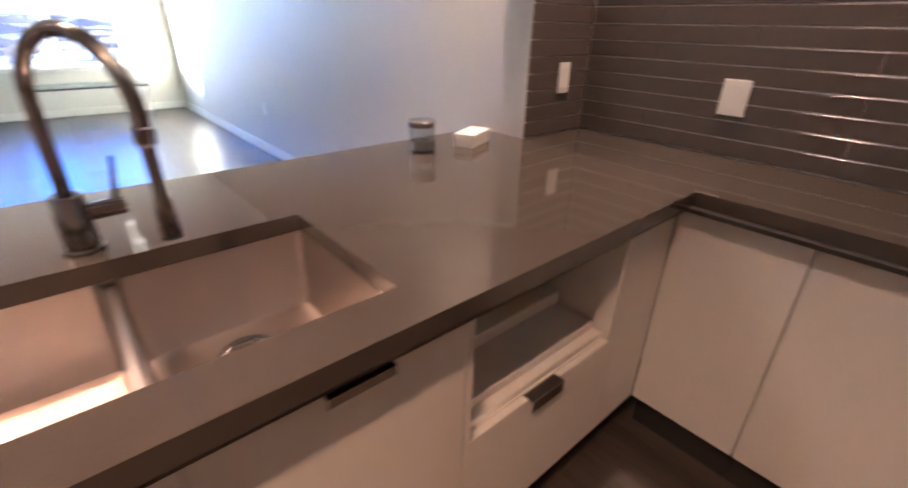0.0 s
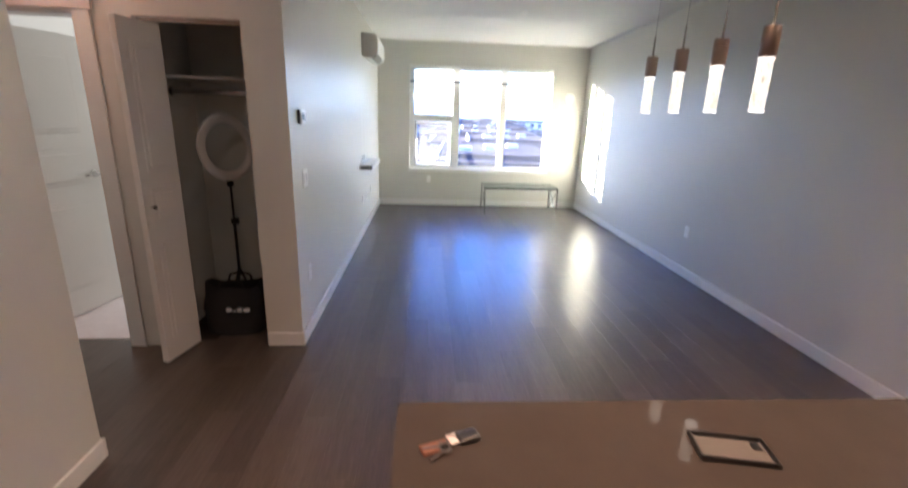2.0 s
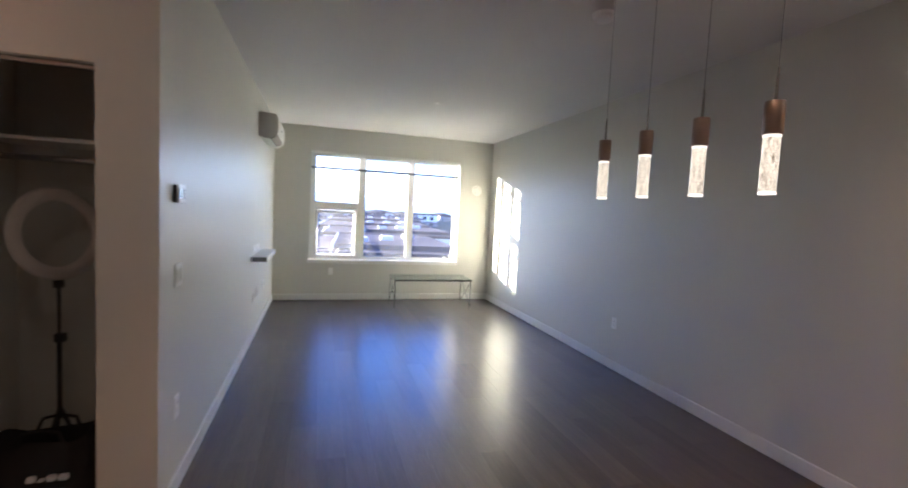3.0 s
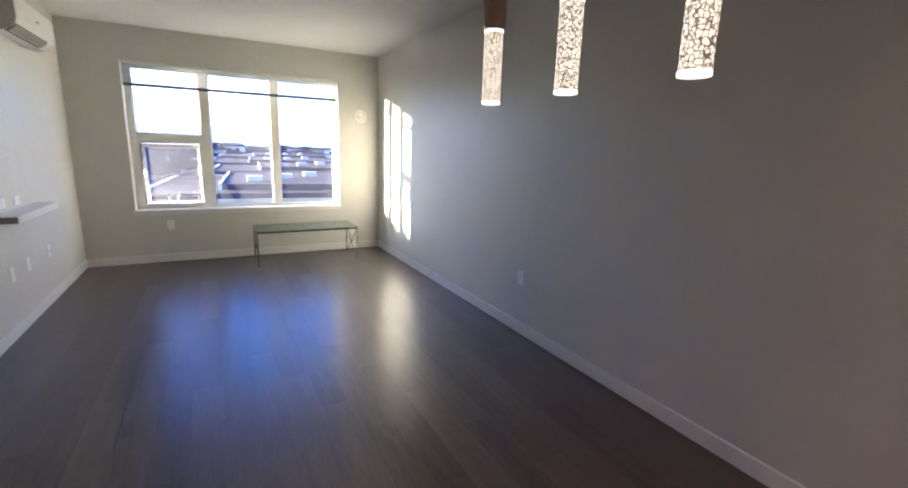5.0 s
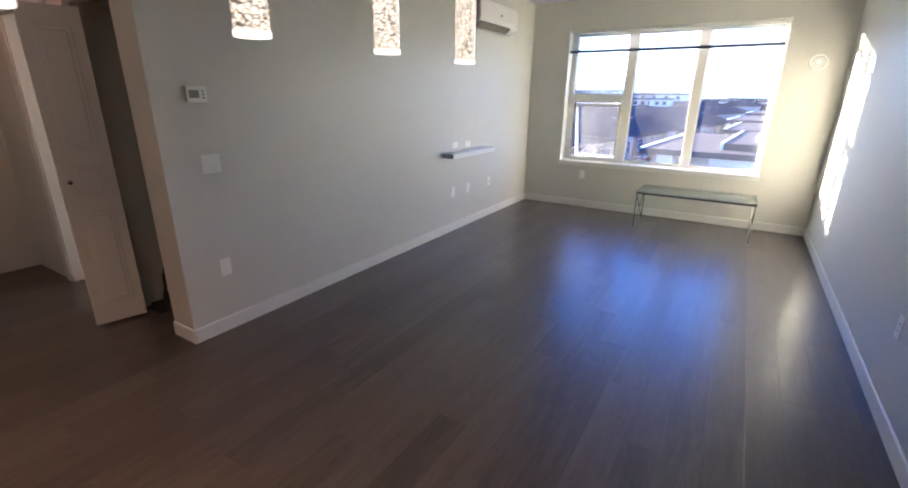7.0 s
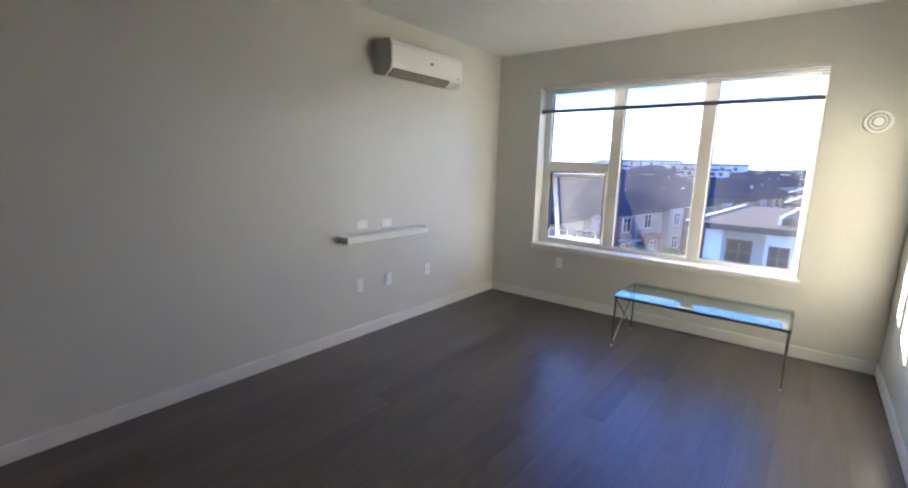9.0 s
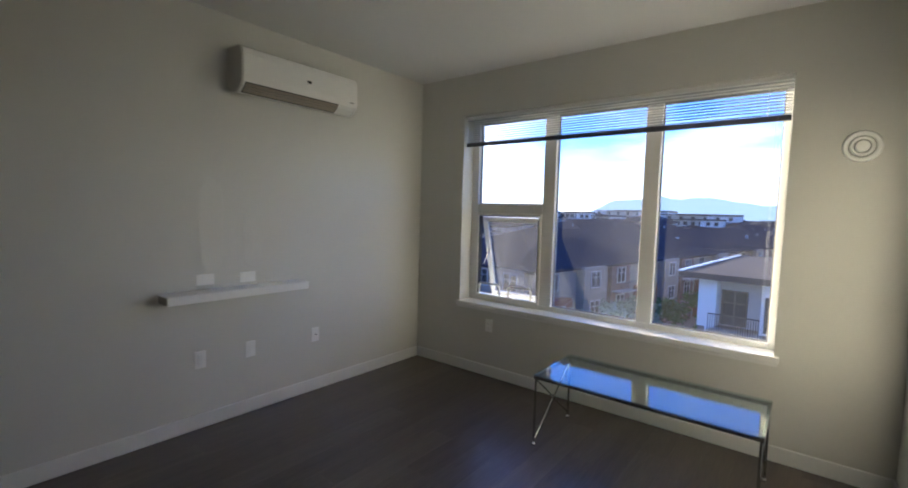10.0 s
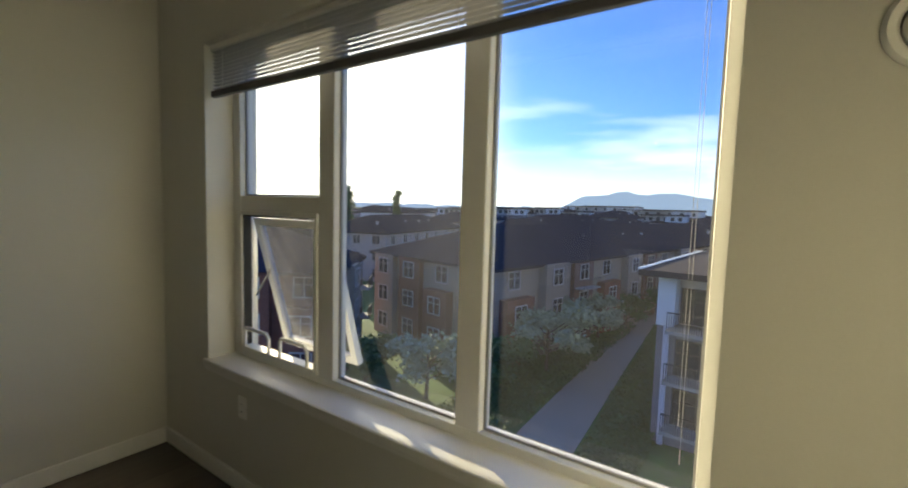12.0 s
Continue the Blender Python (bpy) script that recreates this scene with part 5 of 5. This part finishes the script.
for fx_, fy_, fr_, fl_, fd_, fh_ in far_blocks:
    row_house("apartment_building", "distant apartment block with a dark roof", (fx_, fy_, GZ), fr_, fl_, fd_, fh_, 8, 4, 3, 3.0, True, FARWALL)

town = random.Random(77)
TOWN_WALLS = (FARWALL, STUCCO, STUCCO2, BEIGE)
for k in range(26):
    ta, td = radians(-62 + 80 * (k + town.random()) / 26), town.uniform(165, 430)
    row_house("apartment_building", "distant housing block with a dark roof", (td * math.sin(ta), td * math.cos(ta), GZ), town.uniform(-25, 25), town.uniform(22, 44), town.uniform(12, 17), town.uniform(7.5, 10.5) + td * 0.004, 5, 3, 3, town.uniform(1.6, 2.8), True, town.choice(TOWN_WALLS))


def flat_block(at, rz, w, d, h, label, near=False):
    """White flat-roofed townhouse block facing -y, dark brown roof slab, balconies near by."""
    b = thing("townhouse_block", label, "building", at, rz)
    up = h - 2.9
    part("lower_wall", box(B(), 0.0, 0.25, 0, w, d, up), PANELGREY, b, "grey lower panels")
    r0, r1 = (0.95, 3.15) if near else (w * 0.16, w * 0.62)
    part("upper_wall", box(B(), 0, 0, up, r0, d, h), STUCCO, b, "white stucco")
    part("upper_wall", box(B(), r0, 1.0, up, r1, d, h), STUCCO2, b, "pale stucco set back behind a balcony")
    part("upper_wall", box(B(), r1, 0, up, w, d, h), STUCCO, b, "white stucco")
    part("roof", box(B(), -0.9, -0.9, h, w + 0.5, d + 0.6, h + 0.35), ROOFBROWN, b, "flat dark brown roof slab")
    part("roof_step", box(B(), w * 0.28, 1.5, h + 0.351, w + 0.3, d, h + 0.75), ROOFBROWN, b)
    if at[1] < 120:
        part("parapet_flashing", box(B(), -0.95, -0.95, h + 0.352, -0.75, d + 0.6, h + 0.43), VINYL, b, "white flashing strip")
        part("parapet_flashing", box(B(), w * 0.28 - 0.16, 1.45, h + 0.36, w * 0.28 - 0.01, d, h + 0.82), VINYL, b, "white flashing strip")
        for k in range(3):
            part("roof_hatch", box(B(), w * (0.4 + 0.18 * k), 4 + 3 * k, h + 0.751, w * (0.4 + 0.18 * k) + 1.1, 5 + 3 * k, h + 1.15, 0.03, 1), STUCCO2, b)
    if near:
        part("trim_post", box(B(), 0.42, 0.0, 0, 0.72, 0.2, up - 0.02), LILAC, b, "pale vertical trim board")
        for s in range(3):
            z = up - s * 2.9
            bal = part("balcony", box(B(), 0.75, -1.1, z - 0.2, 3.3, 0.98, z), CONCRETE, b)
            rl = B()
            box(rl, 0.8, -1.08, z + 0.98, 3.28, -1.02, z + 1.04)
            for k in range(22):
                x = 0.8 + 2.44 * k / 21
                box(rl, x, -1.07, z, x + 0.03, -1.03, z + 0.98)
            part("railing", rl, RAILDARK, bal, "dark metal railing")
            add_window(b, pose(1.05, 0.98 if s == 0 else 0.23, z + 0.1, 0, 0, 0), 1.35, 2.1, 2, RAILDARK, "d")
            add_window(b, pose(3.35, -0.02 if s == 0 else 0.23, z + 0.15, 0, 0, 0), 1.0, 2.0, 2, RAILDARK, "d")
            add_window(b, pose(6.4, -0.02 if s == 0 else 0.23, z + 0.15, 0, 0, 0), 1.4, 2.0, 2, RAILDARK, "d")
        for s in range(3):
            for k in range(3):
                add_window(b, pose(0.0, 3 + k * 4.0, 0.9 + s * 2.9, 0, 0, -90), 1.4, 1.5, 2, RAILDARK, "d")
    else:
        nw, ns = (7, int(up / 2.9) + 1) if at[1] > 150 else (4, 1)
        for k in range(nw):
            fx0 = w * (0.05 + 0.94 * k / nw)
            for s in range(ns):
                back = 0.25 if s else (0.98 if r0 - 1.6 < fx0 < r1 else -0.02)
                add_window(b, pose(fx0, back, up + 0.6 - 2.9 * s, 0, 0, 0), 1.6, 1.6, 2, RAILDARK, "d")
    return b


flat_block((-1.9, 32.0, GZ), -4, 13, 16, 10.0, "white flat-roofed townhouse with balconies and a brown roof", True)
flat_block((2.0, 54, GZ), -4, 15, 16, 10.2, "white flat-roofed townhouse block beyond the near one")
flat_block((1.5, 76, GZ), -4, 18, 18, 10.3, "white flat-roofed townhouse block farther down the lane")
flat_block((3.5, 102, GZ), -4, 20, 18, 10.6, "white flat-roofed townhouse block far down the lane")
flat_block((-62, 250, GZ), 6, 40, 24, 15, "pale mid-rise block in the distance")
flat_block((-112, 300, GZ), 0, 46, 24, 17, "pale mid-rise block in the distance")
flat_block((-20, 330, GZ), 0, 40, 24, 13, "pale low block in the distance")

for mx, my, mr, mw, mh in ((-112, 196, 20, 20, 14.0), (-100, 214, 14, 18, 14.6), (-84, 222, 10, 15, 13.2), (-128, 178, 26, 18, 13.4), (-52, 236, 4, 24, 12.6), (-8, 225, -6, 22, 12.2), (30, 205, -12, 24, 12.0)):
    flat_block((mx, my, GZ), mr, mw, 16, mh, "pale mid-rise apartment block beyond the roofs")


# ---------------------------------------------------------------- trees
def make_tree(at, h, spread, leafmat, label, seed, n=2600, column=False):
    rnd = random.Random(seed)
    t = thing("tree", label, "tree", (at[0], at[1], GZ))
    bm = B()
    tips = []
    tube(bm, [(0, 0, 0), (0.05, 0.03, h * 0.25), (0.0, 0.08, h * 0.5), (0.1, 0.0, h * 0.78)], [0.16, 0.13, 0.09, 0.03], 8)
    for k in range(9):
        a = k * 2.4 + rnd.random()
        z0 = h * rnd.uniform(0.28, 0.6)
        r = spread * rnd.uniform(0.55, 0.9)
        tip = Vector((r * math.cos(a), r * math.sin(a), min(h * 0.95, z0 + h * rnd.uniform(0.15, 0.35))))
        tube(bm, [(0, 0, z0), tuple(tip * 0.5 + Vector((0, 0, z0 * 0.5))), tuple(tip)], [0.07, 0.045, 0.015], 6)
        tips.append(tip)
    tips.append(Vector((0, 0, h * 0.85)))
    if column:
        tips = [Vector((rnd.gauss(0, 0.25), rnd.gauss(0, 0.25), h * (0.3 + 0.68 * j / 23))) for j in range(24)]
    part("trunk", bm, BARK, t, smooth=True)
    verts, faces = [], []
    for k in range(n):
        c = rnd.choice(tips)
        d = Vector((rnd.gauss(0, 1), rnd.gauss(0, 1), rnd.gauss(0, 0.62)))
        p = c + d * spread * 0.17
        if p.z < h * 0.16:
            continue
        s = rnd.uniform(0.12, 0.24)
        e = Euler((rnd.uniform(-0.9, 0.9), rnd.uniform(-0.9, 0.9), rnd.uniform(0, 6.3))).to_matrix()
        i = len(verts)
        for q in ((-s, 0, 0), (0, -s * 0.55, s * 0.12), (s, 0, 0), (0, s * 0.55, s * 0.12)):
            verts.append(p + e @ Vector(q))
        faces.append((i, i + 1, i + 2, i + 3))
    me = bpy.data.meshes.new("crown")
    me.from_pydata([tuple(v) for v in verts], [], faces)
    me.materials.append(leafmat)
    o = new("crown", me)
    o.parent = t
    return t


t1 = make_tree((-16.0, 28.4), 4.6, 2.6, LEAFPALE, "round pale-blossomed tree below the window", 3, 3800)
t2 = make_tree((-11.5, 39.0), 5.4, 3.0, LEAFPALE, "pale-blossomed tree beside the lane", 5, 3800)
copy_thing(t2, pose(-11.2, 45.0, GZ, 0, 0, 120))
copy_thing(t1, pose(-11.0, 51.5, GZ, 0, 0, 200))
t3 = make_tree((-12.8, 33.2), 4.0, 2.6, LEAF, "dark green shrubby tree by the building corner", 9, 3000)
for ax, ay, ar in ((-20.5, 26.8, 30), (-13.2, 31.0, 100), (-9.8, 58.0, 75), (-9.2, 66, 10), (-8.8, 75, 140), (-3.6, 57.0, 220), (-4.0, 70.0, 90)):
    copy_thing(t3, pose(ax, ay, GZ, 0, 0, ar))
t4 = make_tree((-63.9, 64.1), 17.3, 2.2, LEAF, "tall dark columnar tree above the roofs", 12, 3600, True)
for ax, ay, ar in ((-66.5, 65.2, 50), (-70.6, 85.6, 160), (-73.5, 88, 250), (-98, 92, 20)):
    copy_thing(t4, pose(ax, ay, GZ, 0, 0, ar))
# hedge and low planting beside the lane: uncountable
rnd = random.Random(21)
verts, faces = [], []
for k in range(30000):
    zone = rnd.random()
    if zone < 0.45:
        y = rnd.uniform(22, 75)
        x = rnd.uniform(-4.2 - (y - 20) * 0.075, -1.6)
    elif zone < 0.75:
        x, y = rnd.uniform(-14.5, -8.9), rnd.uniform(24, 60)
    else:
        x, y = rnd.uniform(-26, -12), rnd.uniform(19, 27)
    hgt = 1.5 * max(0, noise.noise(Vector((x * 0.45, y * 0.45, 3)))) + 0.25
    p = Vector((x, y, GZ + rnd.uniform(0.02, hgt)))
    s = rnd.uniform(0.10, 0.22)
    e = Euler((rnd.uniform(-0.9, 0.9), rnd.uniform(-0.9, 0.9), rnd.uniform(0, 6.3))).to_matrix()
    i = len(verts)
    for q in ((-s, 0, 0), (0, -s * 0.5, 0.03), (s, 0, 0), (0, s * 0.5, 0.03)):
        verts.append(p + e @ Vector(q))
    faces.append((i, i + 1, i + 2, i + 3))
me = bpy.data.meshes.new("planting")
me.from_pydata([tuple(v) for v in verts], [], faces)
me.materials.append(LEAF)
tagged(new("planting", me), "low dark green planting along the lane", "shrubs", "", "stuff")
# far woods: many clumps over the plain
verts, faces = [], []
for k in range(9000):
    d = 150 + 1500 * rnd.random() ** 1.6
    a = radians(rnd.uniform(-80, 30))
    x, y = d * math.sin(a), d * math.cos(a)
    hh = rnd.uniform(3, 8.5)
    w = rnd.uniform(2.5, 7)
    i = len(verts)
    for q in ((-w, 0, 0), (w, 0, 0), (w * 0.7, rnd.uniform(-1, 1), hh * 0.7), (w * 0.15, 0, hh), (-w * 0.6, rnd.uniform(-1, 1), hh * 0.75)):
        verts.append((x + q[0], y + q[1], GZ + q[2]))
    faces.append((i, i + 1, i + 2, i + 3, i + 4))
me = bpy.data.meshes.new("far_woods")
me.from_pydata(verts, [], faces)
me.materials.append(FARLEAF)
tagged(new("far_woods", me), "distant woods across the plain", "trees", "", "stuff")
# mountains on the horizon
verts, faces = [], []
N = 220
for k in range(N + 1):
    az = -75 + 120 * k / N
    a = radians(az)
    e = 0.45
    e += 1.5 * math.exp(-((az + 17.0) / 3.6) ** 4) + 1.9 * math.exp(-((az + 9.5) / 4.6) ** 2) + 0.5 * math.exp(-((az + 13.3) / 2.0) ** 2) + 1.5 * math.exp(-((az - 1) / 6) ** 2) + 0.5 * math.exp(-((az - 18) / 9) ** 2)
    e += 0.22 * noise.noise(Vector((az * 0.45, 1, 0))) + 0.2 * noise.noise(Vector((az * 1.4, 2, 0))) + 0.06 * noise.noise(Vector((az * 4.1, 5, 0)))
    d = 4300
    verts += [(d * math.sin(a), d * math.cos(a), GZ - 5), (d * 1.02 * math.sin(a), d * 1.02 * math.cos(a), d * math.tan(radians(max(e, 0.1))))]
for k in range(N):
    i = 2 * k
    faces.append((i, i + 2, i + 3, i + 1))
me = bpy.data.meshes.new("backdrop")
me.from_pydata(verts, [], faces)
# glowing material, haze put into its colour
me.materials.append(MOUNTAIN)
tagged(new("backdrop", me), "hazy blue mountain range on the horizon", "mountains", "", "structure")

# ---------------------------------------------------------------- floor planks, one by one
PW, PL = 0.165, 1.25
plank_cache = {}
row = 0
x = -2.6
while x < WX - 0.005:
    w = min(PW, WX - 0.002 - x)
    off = (row * 0.437) % PL
    y = KY0 - off
    while y < WY - 0.01:
        a, b = max(y, KY0 + 0.001), min(y + PL - 0.0006, WY - 0.001)
        if x + w < KX0 + 0.02:
            a, b = max(a, -1.06), min(b, 0.083)
        elif x + w < 0.012:
            b = min(b, 0.71)
        if b - a > 0.03:
            key = (round(w, 3), round(b - a, 3))
            if key not in plank_cache:
                bm = B()
                box(bm, 0, 0, -0.011, w - 0.0006, b - a, 0.0)
                plank_cache[key] = mesh_of(bm, FLOORWOOD, "plank")
            shared("plank", plank_cache[key], floor, pose(x, a, 0))
        y += PL
    x += PW
    row += 1
